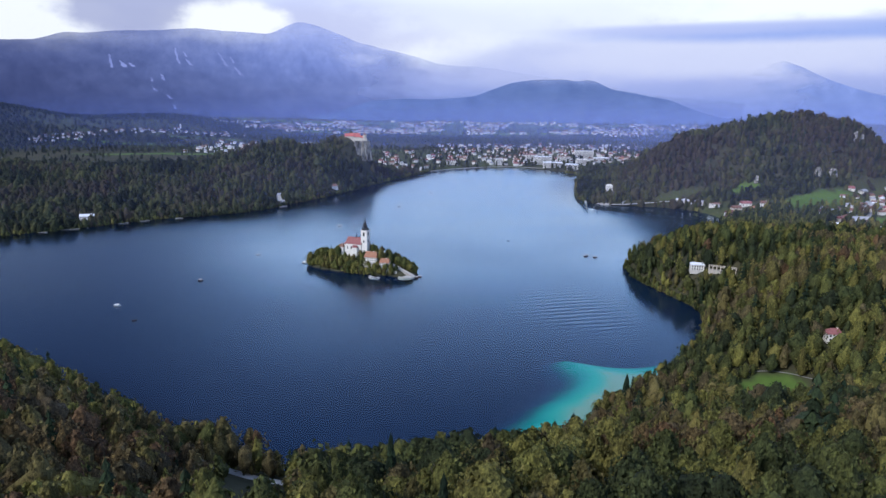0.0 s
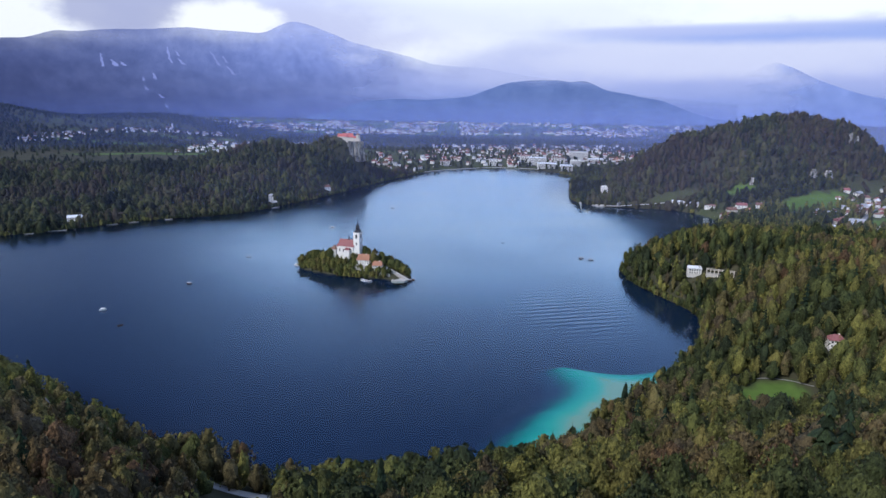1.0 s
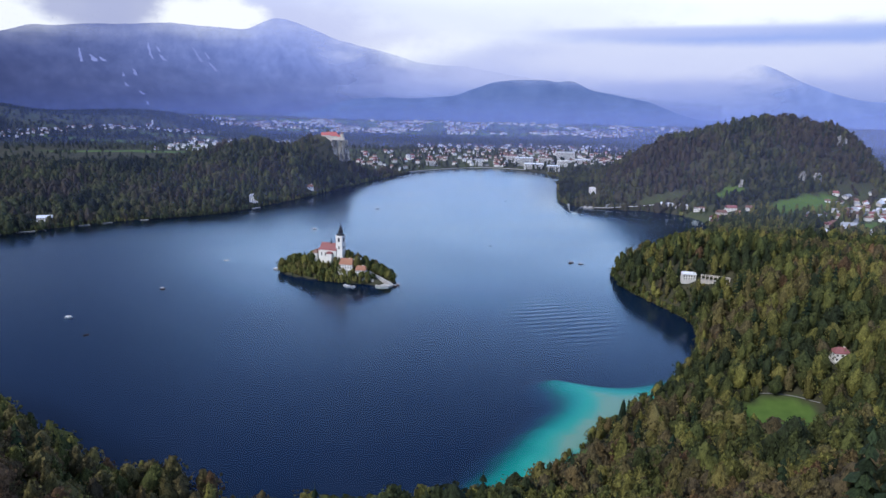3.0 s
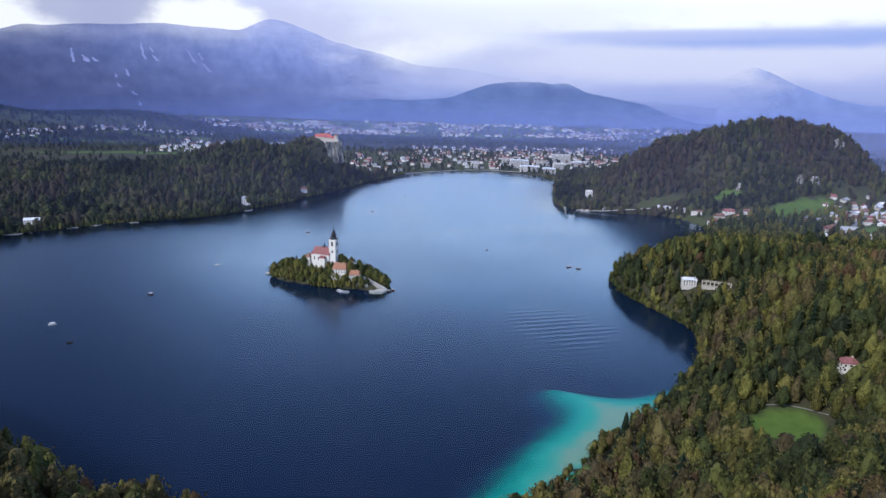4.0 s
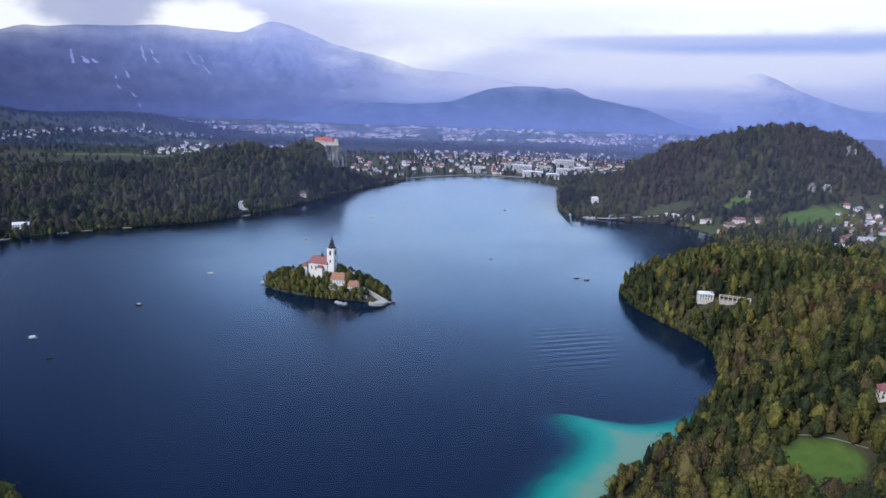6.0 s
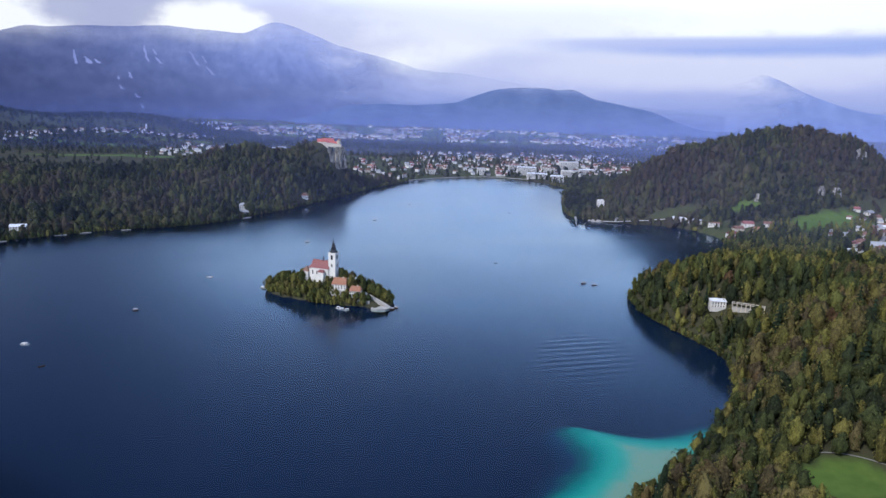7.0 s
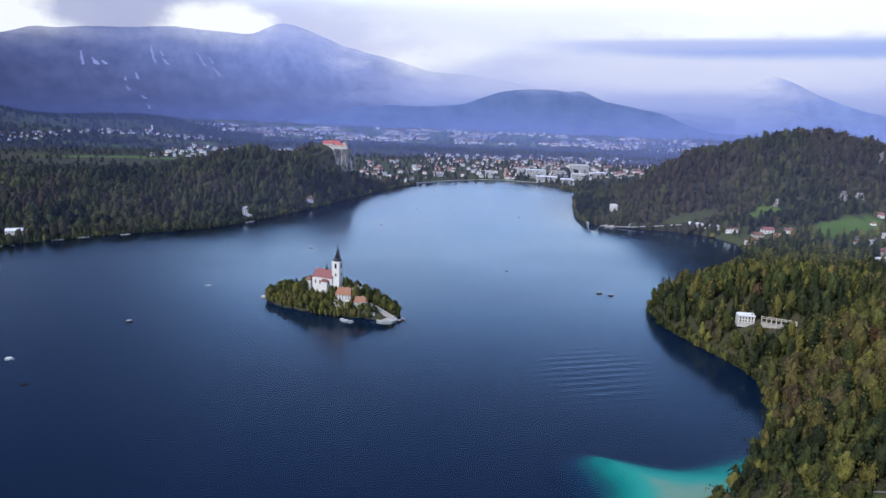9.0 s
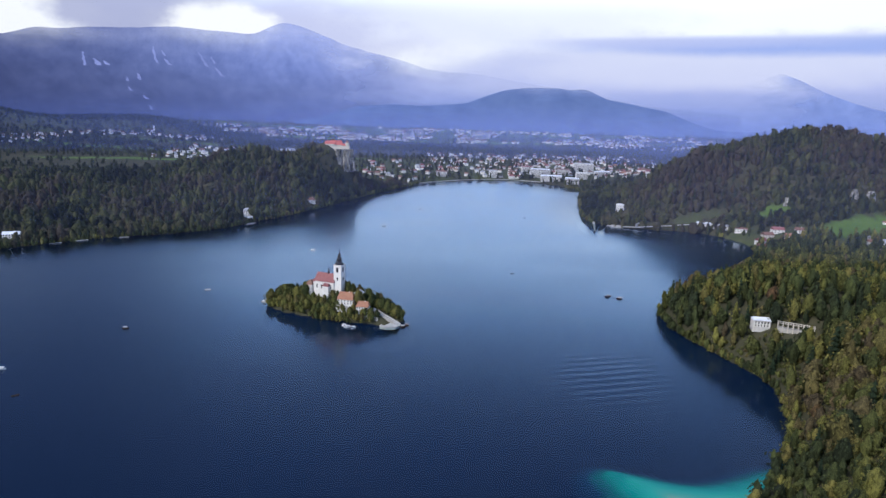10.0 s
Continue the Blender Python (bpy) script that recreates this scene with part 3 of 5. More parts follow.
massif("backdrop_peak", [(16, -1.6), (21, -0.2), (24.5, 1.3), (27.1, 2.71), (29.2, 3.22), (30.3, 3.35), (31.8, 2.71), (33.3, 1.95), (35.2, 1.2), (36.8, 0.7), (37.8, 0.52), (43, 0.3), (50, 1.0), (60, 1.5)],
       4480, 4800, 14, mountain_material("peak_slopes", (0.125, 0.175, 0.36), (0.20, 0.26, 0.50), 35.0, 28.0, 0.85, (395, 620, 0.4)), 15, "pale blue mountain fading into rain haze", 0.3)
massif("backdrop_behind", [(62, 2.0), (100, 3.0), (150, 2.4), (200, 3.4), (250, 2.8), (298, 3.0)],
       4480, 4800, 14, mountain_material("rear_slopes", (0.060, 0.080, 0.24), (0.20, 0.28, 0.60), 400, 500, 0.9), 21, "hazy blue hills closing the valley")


def haze_sheet(radius, low, high, sheet_mat):
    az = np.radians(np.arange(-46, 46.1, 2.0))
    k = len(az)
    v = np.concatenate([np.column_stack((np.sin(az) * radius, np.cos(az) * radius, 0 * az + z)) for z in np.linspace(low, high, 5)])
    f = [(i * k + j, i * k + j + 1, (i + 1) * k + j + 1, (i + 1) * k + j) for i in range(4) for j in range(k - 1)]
    tagged(new("backdrop_haze_sheet", mesh_of("backdrop_haze_sheet", v, f, sheet_mat)), "thin blue sheet standing in for haze over lake and plain", "mist", kind="structure")


# upright tinted sheets added as haze, three over the plain, two nearer
far_haze_sheet, near_haze_sheet = haze_sheet_material(), haze_sheet_material("near_haze_sheet", True)
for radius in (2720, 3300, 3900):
    haze_sheet(radius, 0, 270, far_haze_sheet)
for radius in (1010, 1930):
    haze_sheet(radius, 6, 340, near_haze_sheet)


def scree(bearing, elevation, drop, wide, slant):
    """A pale scree run, lying just proud of the mountain front."""
    r = np.random.default_rng(int(bearing * -100))
    n = 9
    left, right = [], []
    for k in range(n):
        t = k / (n - 1)
        el = elevation - drop * t
        az = bearing + slant * t + r.uniform(-0.06, 0.06)
        half = wide * 0.8 * (0.25 + 0.75 * t) * r.uniform(0.3, 1.2)
        share = np.clip((el + 2.3) / 8.5, 0.02, 1)
        dist = 4420 + 400 * share ** 0.75 - 75
        for row, a in ((left, az - half), (right, az + half)):
            row.append((math.sin(radians(a)) * dist, math.cos(radians(a)) * dist + 6, 214 + dist * math.tan(radians(el))))
    v = np.array(left + right)
    back = v + np.array((0, 12, 0))
    f = [(k, k + 1, n + k + 1, n + k) for k in range(n - 1)] + [(2 * n + k, 3 * n + k, 3 * n + k + 1, 2 * n + k + 1) for k in range(n - 1)]
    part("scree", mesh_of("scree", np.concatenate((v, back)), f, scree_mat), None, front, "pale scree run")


# the scree carries the same painted haze and glow
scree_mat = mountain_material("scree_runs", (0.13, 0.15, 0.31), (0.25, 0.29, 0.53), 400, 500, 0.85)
for run in ((-24.3, 3.2, 1.0, 0.12, 0.1), (-23.6, 2.75, 0.5, 0.26, 0.3), (-22.9, 2.6, 0.3, 0.24, 0.2), (-19.5, 3.85, 1.2, 0.15, 0.2), (-18.7, 3.0, 0.45, 0.26, 0.3), (-18.9, 3.6, 0.4, 0.1, 0.2), (-16.2, 3.6, 1.05, 0.15, 0.6), (-15.3, 3.3, 0.5, 0.10, 0.3), (-15.0, 2.5, 0.65, 0.22, 0.5), (-21.5, 1.5, 0.3, 0.10, 0.1), (-20.7, 1.8, 0.5, 0.18, 0.2), (-21.4, 0.8, 0.35, 0.13, 0.2), (-20.4, 0.15, 0.3, 0.18, 0.3), (-20.0, -0.6, 0.35, 0.12, 0.2)):
    scree(*run)


# ---------------------------------------------------------------- trees
def join(pieces):
    v, f, b = [], [], 0
    for pv, pf in pieces:
        v.append(pv), f.append(pf + b)
        b += len(pv)
    return np.concatenate(v), np.concatenate(f)


def leaf_cards(centres, outward, size, rng, spread=0.75):
    """Small bent leaf clumps: one four-cornered piece each, facing roughly outward."""
    n = len(centres)
    nor = outward + rng.normal(0, spread, (n, 3))
    nor /= np.linalg.norm(nor, axis=1, keepdims=True)
    a = np.cross(nor, rng.normal(0, 1, (n, 3)))
    a /= np.linalg.norm(a, axis=1, keepdims=True)
    b = np.cross(nor, a)
    s = size * rng.uniform(0.6, 1.35, (n, 1))
    c = np.stack((centres - a * s, centres - b * s * 0.8 + nor * s * 0.2, centres + a * s, centres + b * s * 0.8 - nor * s * 0.25), 1)
    i = np.arange(n)[:, None] * 4
    return c.reshape(-1, 3), np.concatenate((i + np.array([[0, 1, 2]]), i + np.array([[0, 2, 3]])))


def broadleaf_crown(seed, cards, size, rings, sides, heads=6, loose=0.8):
    """A crown 1 m high and about 0.7 m wide: one bulging body with loose leaf sprays over it; domed, oval or peaked by turns."""
    rng = np.random.default_rng(seed)
    broad, low, foot, peak = ((0.36, 0.16, 0.35, 0.62), (0.29, 0.10, 0.42, 0.80), (0.34, 0.12, 0.28, 1.0), (0.32, 0.20, 0.38, 0.58))[seed % 4]
    top = max((t + 0.06) ** foot * (1 - t) ** peak for t in np.linspace(0, 1, 40))
    bulge = [(rng.uniform(0, 2 * math.pi), rng.uniform(0.15, 0.85), rng.uniform(0.18, 0.48)) for _ in range(heads)]
    lean = rng.normal(0, 0.08, 2)

    def skin(a, t, share):
        r = broad * (t + 0.06) ** foot * (1 - t) ** peak / top
        more = sum(k * np.exp(-((np.cos(a - b) - 1) ** 2) / 0.25 - ((t - h) / 0.17) ** 2) for b, h, k in bulge)
        r = r * (0.74 + more) * share
        rise = low + (1 - low) * t
        return np.stack((np.cos(a) * r + lean[0] * rise, np.sin(a) * r + lean[1] * rise, rise + 0.05 * more), -1)

    t, a = np.meshgrid(np.linspace(0.0, 0.93, rings), np.arange(sides) * 2 * math.pi / sides, indexing="ij")
    body = skin(a + 0.4 * t, t, 0.70 + 0.16 * rng.normal(0, 1, a.shape).clip(-1.5, 1.5)).reshape(-1, 3)
    i, k = np.meshgrid(np.arange(rings - 1), np.arange(sides), indexing="ij")
    p, q = i * sides + k, i * sides + (k + 1) % sides
    f = np.concatenate((np.stack((p, q, q + sides), -1).reshape(-1, 3), np.stack((p, q + sides, p + sides), -1).reshape(-1, 3),
                        np.array([((rings - 1) * sides + n, (rings - 1) * sides + (n + 1) % sides, rings * sides) for n in range(sides)])))
    body = np.concatenate((body, [[lean[0], lean[1], 1.0]]))
    t, a = rng.uniform(0, 1, cards) ** 0.75 * 0.97, rng.uniform(0, 2 * math.pi, cards)
    out = np.stack((np.cos(a), np.sin(a), 0.15 + 1.1 * t * t), -1)
    return join([(body, f), leaf_cards(skin(a, t, rng.uniform(0.78, 1.28, cards)), out, size, rng, loose)])


def fir_crown(seed, tiers, arms, droop=0.05):
    """A fir 1 m high: tiers of drooping branch blades round the stem."""
    rng = np.random.default_rng(seed)
    pieces = []
    for k in range(tiers):
        h = 0.12 + 0.84 * k / tiers
        r = 0.20 * (1 - h) ** 0.8 + 0.012
        for i in range(arms):
            a = 2 * math.pi * (i + rng.uniform(-0.3, 0.3)) / arms + k
            q = r * rng.uniform(0.75, 1.2)
            w = q * 0.55
            t = np.array((math.cos(a), math.sin(a), 0))
            s = np.array((-t[1], t[0], 0))
            hub = np.array((0, 0, h + 0.07))
            tip = t * q + np.array((0, 0, h - droop))
            mid = t * q * 0.55
            pieces.append((np.array((hub, mid + s * w + (0, 0, h - 0.01), tip, mid - s * w + (0, 0, h - 0.01))), np.array(((0, 1, 2), (0, 2, 3)))))
    pieces.append((np.array(((0.05, 0, 0.05), (-0.03, 0.045, 0.05), (-0.03, -0.045, 0.05), (0, 0, 1.02))), np.array(((0, 1, 3), (1, 2, 3), (2, 0, 3)))))
    return join(pieces)


def scatter(x0, x1, y0, y1, gap, seed):
    """Jittered sites on land."""
    rng = np.random.default_rng(seed)
    x, y = np.meshgrid(np.arange(x0, x1, gap), np.arange(y0, y1, gap * 0.92))
    x = x + (np.arange(x.shape[0]) % 2)[:, None] * gap * 0.5
    x, y = (a.ravel() + rng.uniform(-0.42, 0.42, a.size) * gap for a in (x, y))
    return x, y, rng


# cleared ground: centre x, y; half sizes; turn
ROCKS = [(975, 1352, 7, 19), (990, 1351, 6, 17), (844, 1264, 8, 15), (874, 1262, 11, 14), (722, 1276, 6, 14)]
CLEARINGS = [(-201, 342, 7, 10, 0), (64, 205, 5, 9, 0), (240, 374, 26, 17, 30), (316, 655, 18, 10, -15), (340, 634, 18, 9, -33), (318, 427, 9, 8, 0), (-124, 1636, 20, 20, 0), (-178, 1662, 20, 22, 0), (490, 1284, 110, 7, -6), (-90, 306, 30, 6, -14), (-82, 284, 14, 22, 10), (-150, 1664, 30, 20, 0), (321, 671, 10, 7, -15), (318, 662, 6, 5, 0), (344, 649, 16, 6, -33), (340, 642, 10, 4, -33), (690, 888, 75, 26, 20), (322, 440, 9, 7, 0), (319, 430, 8, 8, 0),
             (440, 1366, 20, 12, 0), (575, 1285, 60, 14, -5), (635, 1150, 60, 40, 0), (720, 965, 50, 28, 25), (-572, 1085, 30, 14, 35), (-270, 1290, 13, 16, 0),
             (-177, 1452, 13, 17, 0)]


def open_ground(x, y):
    k = meadow_mask(x, y) > 0.3
    for cx, cy, a, b, turn in CLEARINGS:
        c, s = math.cos(radians(turn)), math.sin(radians(turn))
        k |= (((x - cx) * c + (y - cy) * s) / a) ** 2 + ((-(x - cx) * s + (y - cy) * c) / b) ** 2 < 1
    return k


def species_at(x, y, rng, mean=0.36):
    patch = fractal(x, y, 95, 31, 3)
    return np.clip(mean + patch * 1.2 + rng.normal(0, 0.20, x.shape), 0, 1)


def grow(name, mats, templates, x, y, z, tall, wide, species, rng, label):
    """All trees of a wood in one mesh."""
    verts, faces, spec, b = [], [], [], 0
    pick = rng.integers(0, len(templates), len(x))
    turn = rng.uniform(0, 2 * math.pi, len(x))
    for k, (tv, tf) in enumerate(templates):
        i = np.nonzero(pick == k)[0]
        if not len(i):
            continue
        c, s = np.cos(turn[i])[:, None], np.sin(turn[i])[:, None]
        vx, vy, vz = tv[:, 0][None], tv[:, 1][None], tv[:, 2][None]
        w_, t_ = wide[i][:, None], tall[i][:, None]
        p = np.stack(((vx * c - vy * s) * w_ + x[i][:, None], (vx * s + vy * c) * w_ + y[i][:, None], vz * t_ + z[i][:, None]), -1)
        verts.append(p.reshape(-1, 3))
        faces.append((tf[None] + (np.arange(len(i)) * len(tv))[:, None, None]).reshape(-1, 3) + b)
        spec.append(np.repeat(species[i], len(tv)))
        b += p.shape[0] * p.shape[1]
    me = mesh_of(name, np.concatenate(verts), np.concatenate(faces), mats, {"species": np.concatenate(spec)}, True)
    return tagged(new(name, me), label, "trees", kind="stuff")


SLOPE = [broadleaf_crown(60 + k, 120, 0.040, 5, 7, 9) for k in range(12)]
MID = [broadleaf_crown(48 + k, 66, 0.055, 4, 6, 8) for k in range(12)]
LOW = [broadleaf_crown(108 + k, 32, 0.068, 4, 6, 5) for k in range(8)]
FAR = [broadleaf_crown(k, 14, 0.075, 3, 6, 4) for k in (80, 83, 84, 87, 88, 91, 92, 95, 81, 85)]
TINY = [(v * np.array((1.5, 1.5, 1.0)), f) for v, f in (broadleaf_crown(70 + k, 3, 0.10, 2, 5, 2) for k in range(8))]
FIRS = [fir_crown(90 + k, 7, 7) for k in range(4)]
FIRS_FAR = [fir_crown(95 + k, 4, 5) for k in range(4)]


def single_tree(seed, fir=False):
    """A near tree: stem with limbs, and a crown of leaf clumps."""
    rng = np.random.default_rng(seed)
    name = "fir_tree" if fir else "broadleaf_tree"
    ob = new(name)
    tagged(ob, "dark green fir rising out of the wooded slope" if fir else "leafy broadleaf tree turning to autumn on the slope", "tree", "trees on the slope")
    stem = Shape()
    stem.lathe([(0.030, -0.06), (0.022, 0.12), (0.016, 0.45), (0.005, 0.8)], 7)
    if not fir:
        for k in range(5):
            a, h = 2.4 * k + rng.uniform(0, 1), 0.22 + 0.1 * k
            c, s = math.cos(a), math.sin(a)
            q = Shape().lathe([(0.010, 0.0), (0.003, 0.30)], 5)
            stem.add([(x + c * z * 0.75, y + s * z * 0.75, h + z * 0.75) for x, y, z in q.v], q.f)
    part("trunk", stem, bark, ob)
    if fir:
        v, f = fir_crown(seed, 13, 10)
        part("crown", mesh_of("crown", v, f, needles_near), None, ob)
    else:
        v, f = broadleaf_crown(seed, 420, 0.030, 7, 9, 12)
        part("crown", mesh_of("crown", v, f, leaves_near, None, True), None, ob)
    return ob


def plant_near():
    """The trees of the spur that the flight starts over, and those of the island, one by one; returns the sites taken."""
    rng = np.random.default_rng(7)
    kinds = [single_tree(200 + k) for k in range(7)] + [single_tree(300 + k, True) for k in range(2)]
    return kinds, rng


KINDS, near_rng = plant_near()
used = set()


def plant(kind, x, y, z, tall, wide, turn, tint, label="", group=""):
    ob = KINDS[kind]
    m = Matrix.LocRotScale((x, y, z), Euler((0, 0, turn)), (wide, wide, tall))
    if kind in used:
        ob = copy_thing(ob, m)
    used.add(kind)
    ob.matrix_basis = m
    for child in ob.children:
        child.color = (tint, tint, tint, 1)
    return tagged(ob, label, "", group)


def plant_slope():
    x, y, rng = scatter(-420, 520, 60, 560, 8.3, 41)
    d = shore_distance(x, y)
    keep = (d > 0.5) & ~open_ground(x, y) & (np.abs(x) < 0.82 * y + 25) & (y > 105)
    x, y = x[keep], y[keep]
    z = land_height(x, y) - 0.4
    return x, y, z, rng


def build_woods():
    x, y, z, rng = plant_slope()
    spec = species_at(x, y, rng, 0.50 + 0.12 * (x < -60))
    tall = rng.uniform(11, 26, len(x)) * (1 + 0.6 * fractal(x, y, 50, 13))
    d = shore_distance(x, y)
    tall = tall * np.where((d < 26) & (x > 20), 0.62, 1.0)
    tall = tall * np.where((np.abs(x + 0.29 * (y - 6)) < 19) & (y > 170) & (y < 292), 0.36, 1.0)
    tall = tall * (1 - 0.5 * mound(x, y, 238, 362, 26, 20, 30))
    wide = rng.uniform(0.50, 0.82, len(x)) * tall
    # single trees: the stretch of the spur ahead of the start
    near = np.argsort((0.8 * (x - 50)) ** 2 + 1.2 * (y - 165) ** 2)[:220]
    alone = np.zeros(len(x), bool)
    alone[near] = True
    for i in np.nonzero(alone)[0]:
        fir = rng.uniform() < 0.05
        plant(int(rng.integers(7, 9)) if fir else int(rng.integers(0, 7)), x[i], y[i], z[i], tall[i] * (1.2 if fir else 1), wide[i] * (1.0 if fir else 1.12), rng.uniform(0, 6.28), float(spec[i]))
    plant(7, 151, 405, ground_at(151, 405) - 0.5, 25, 25, 0.3, 0.2, "tall dark fir standing at the bay's edge")
    x, y, z, spec, tall, wide = (a[~alone] for a in (x, y, z, spec, tall, wide))
    fir = rng.uniform(size=len(x)) < 0.06
    g = ~fir
    grow("slope_wood", leaves, SLOPE, x[g], y[g], z[g], tall[g], wide[g] * 1.15, spec[g], rng, "mixed autumn wood on the slopes above the lake")
    grow("slope_firs", needles, FIRS, x[fir], y[fir], z[fir], tall[fir] * 1.25, tall[fir] * 1.1, spec[fir], rng, "dark firs among the broadleaf slope wood")

    x, y, rng = scatter(200, 1000, 300, 1130, 9.4, 43)
    d = shore_distance(x, y)
    inland = (x < 560 + 0.35 * (y - 300)) | (rng.uniform(size=len(x)) < 0.45)
    keep = (d > 0.5) & ~open_ground(x, y) & ~((x < 520) & (y < 560)) & inland
    town = (settled(x, y) > 0) & (rng.uniform(size=len(x)) < 0.72)
    keep &= ~town
    x, y, d = x[keep], y[keep], d[keep]
    z = land_height(x, y, d) - 0.4
    spec = species_at(x, y, rng)
    tall = rng.uniform(11, 25, len(x)) * (1 + 0.5 * fractal(x, y, 50, 13))
    fir = rng.uniform(size=len(x)) < 0.07
    g = ~fir
    grow("cape_wood", leaves, MID, x[g], y[g], z[g], tall[g], tall[g] * rng.uniform(0.55, 0.9, g.sum()), spec[g], rng, "dense mixed wood covering the cape by the lake")
    grow("cape_firs", needles, FIRS, x[fir], y[fir], z[fir], tall[fir] * 1.2, tall[fir] * 1.1, spec[fir], rng, "dark firs among the cape wood")

    # bushes and young trees hanging over the water's edge
    rng = np.random.default_rng(83)
    loop = np.concatenate((SHORE, SHORE[:1]))
    run = np.concatenate(([0], np.cumsum(np.linalg.norm(np.diff(loop, axis=0), axis=1))))
    at = np.arange(0, run[-1], 3.6)
    x, y = (np.interp(at, run, loop[:, k]) + rng.uniform(-2.2, 2.2, len(at)) for k in (0, 1))
    keep = (y < 1900) & (np.abs(np.arctan2(x, y - 6)) < radians(44)) & ~((settled(x, y) > 0) & (x > 500)) & ~((x > 366) & (x < 600) & (y > 1225) & (y < 1345)) & (shore_distance(x, y) > -2.5)
    beach = (x > 60) & (x < 225) & (y < 480)
    keep &= ~beach | (rng.uniform(size=len(x)) < 0.5)
    x, y = x[keep], y[keep]
    tall = rng.uniform(5, 12, len(x))
    grow("shore_bushes", leaves, LOW, x, y, np.full(len(x), -0.5), tall, tall * rng.uniform(0.9, 1.3, len(x)), species_at(x, y, rng) * 0.8, rng, "bushes and young trees hanging over the water's edge")

    # undergrowth of the cape wood
    x, y, rng = scatter(215, 420, 465, 640, 6.6, 89)
    keep = (shore_distance(x, y) > 1) & ~open_ground(x, y)
    x, y = x[keep], y[keep]
    tall = rng.uniform(4, 9, len(x))
    grow("cape_undergrowth", leaves, LOW, x, y, land_height(x, y) - 0.3, tall, tall * rng.uniform(1.2, 1.7, len(x)), species_at(x, y, rng), rng, "bushes and young trees under the cape wood")

    # low growth below the villa
    x, y, rng = scatter(288, 372, 610, 690, 5.0, 87)
    d = shore_distance(x, y)
    keep = (d > 1) & ~((np.abs(x - 321) < 11) & (np.abs(y - 671) < 8)) & ~((np.abs(x - 345) < 14) & (np.abs(y - 649) < 10))
    x, y = x[keep], y[keep]
    tall = rng.uniform(2.5, 5.0, len(x))
    grow("villa_thicket", leaves, LOW, x, y, land_height(x, y) - 0.3, tall, tall * rng.uniform(1.2, 1.8, len(x)), species_at(x, y, rng), rng, "low shrubs on the slope below the villa")

    for name, box, gap, label in (("north_wood", (-1150, 20, 960, 1860), 10.6, "mixed wood on the long ridge along the shore"), ("hill_wood", (380, 1260, 1130, 1760), 9.6, "dark mixed wood covering the round hill")):
        x, y, rng = scatter(*box, gap, 47)
        d = shore_distance(x, y)
        h = land_height(x, y, d)
        keep = (d > 0.5) & ~open_ground(x, y)
        if name == "north_wood":
            keep &= (y < 1560 + 0.9 * (x + 700).clip(-400, 300) * 0.3) | (h > 22) | (d < 90)
        else:
            keep &= (settled(x, y) < 0.5) | (rng.uniform(size=len(x)) < 0.2)
            keep &= y > 1160
        x, y, h = x[keep], y[keep], h[keep]
        spec = species_at(x, y, rng)
        tall = np.clip(rng.lognormal(2.68, 0.30, len(x)), 7, 26) * (1 + 0.7 * fractal(x, y, 45, 13))
        spec = np.clip(0.45 * spec + 0.15 + 1.6 * fractal(x, y, 130, 37, 3), 0, 1)
        spec = np.clip(spec + (0.26 * mound(x, y, 985, 1390, 110, 90) if name == 'hill_wood' else 0) + rng.normal(0, 0.10, x.shape), 0, 1)
        fir = rng.uniform(size=len(x)) < (0.12 if name == "north_wood" else 0.2)
        g = ~fir
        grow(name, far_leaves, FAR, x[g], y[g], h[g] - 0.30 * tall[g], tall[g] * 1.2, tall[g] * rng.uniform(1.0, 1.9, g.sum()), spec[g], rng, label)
        grow(name.split("_")[0] + "_firs", needles, FIRS_FAR, x[fir], y[fir], h[fir] - 0.5, tall[fir] * 1.15, tall[fir] * 1.15, spec[fir], rng, "dark firs standing among " + label)

    # the plain: woods in belts, trees between the houses
    x, y, rng = scatter(-2600, 2300, 1600, 4300, 26, 53)
    d = shore_distance(x, y)
    h = land_height(x, y, d)
    belt = fractal(x / 2.6, y, 190, 61, 3) + 0.12 * np.sin(y / 120.0)
    chance = rng.uniform(size=len(x))
    woods = (belt > 0.01) | (h > 28) & (x < -700) | (d < 80) & (chance < 0.9) | (y > 2880) & (y < 3560) & (x > -800) & (belt > -0.16)
    keep = (d > 4) & (meadow_mask(x, y) < 0.3) & np.where(settled(x, y) > 0, (chance < 0.36) | (d < 70) & (chance < 0.85), woods | (chance < 0.2))
    keep &= ~((x > -1150) & (x < 20) & (y < 1860)) & ~((x > 380) & (x < 1260) & (y < 1760))
    keep &= (y < 3650) | (rng.uniform(size=len(x)) < 0.6)
    keep &= np.abs(np.degrees(np.arctan2(x, y))) < 40
    x, y, h = x[keep], y[keep], h[keep]
    spec = species_at(x, y, rng) * np.where((h > 28) & (x < -700), 0.15, 0.4)
    tall = rng.uniform(13, 20, len(x))
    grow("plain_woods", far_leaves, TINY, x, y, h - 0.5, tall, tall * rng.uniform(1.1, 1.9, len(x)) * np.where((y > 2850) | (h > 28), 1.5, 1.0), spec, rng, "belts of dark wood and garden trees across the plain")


build_woods()


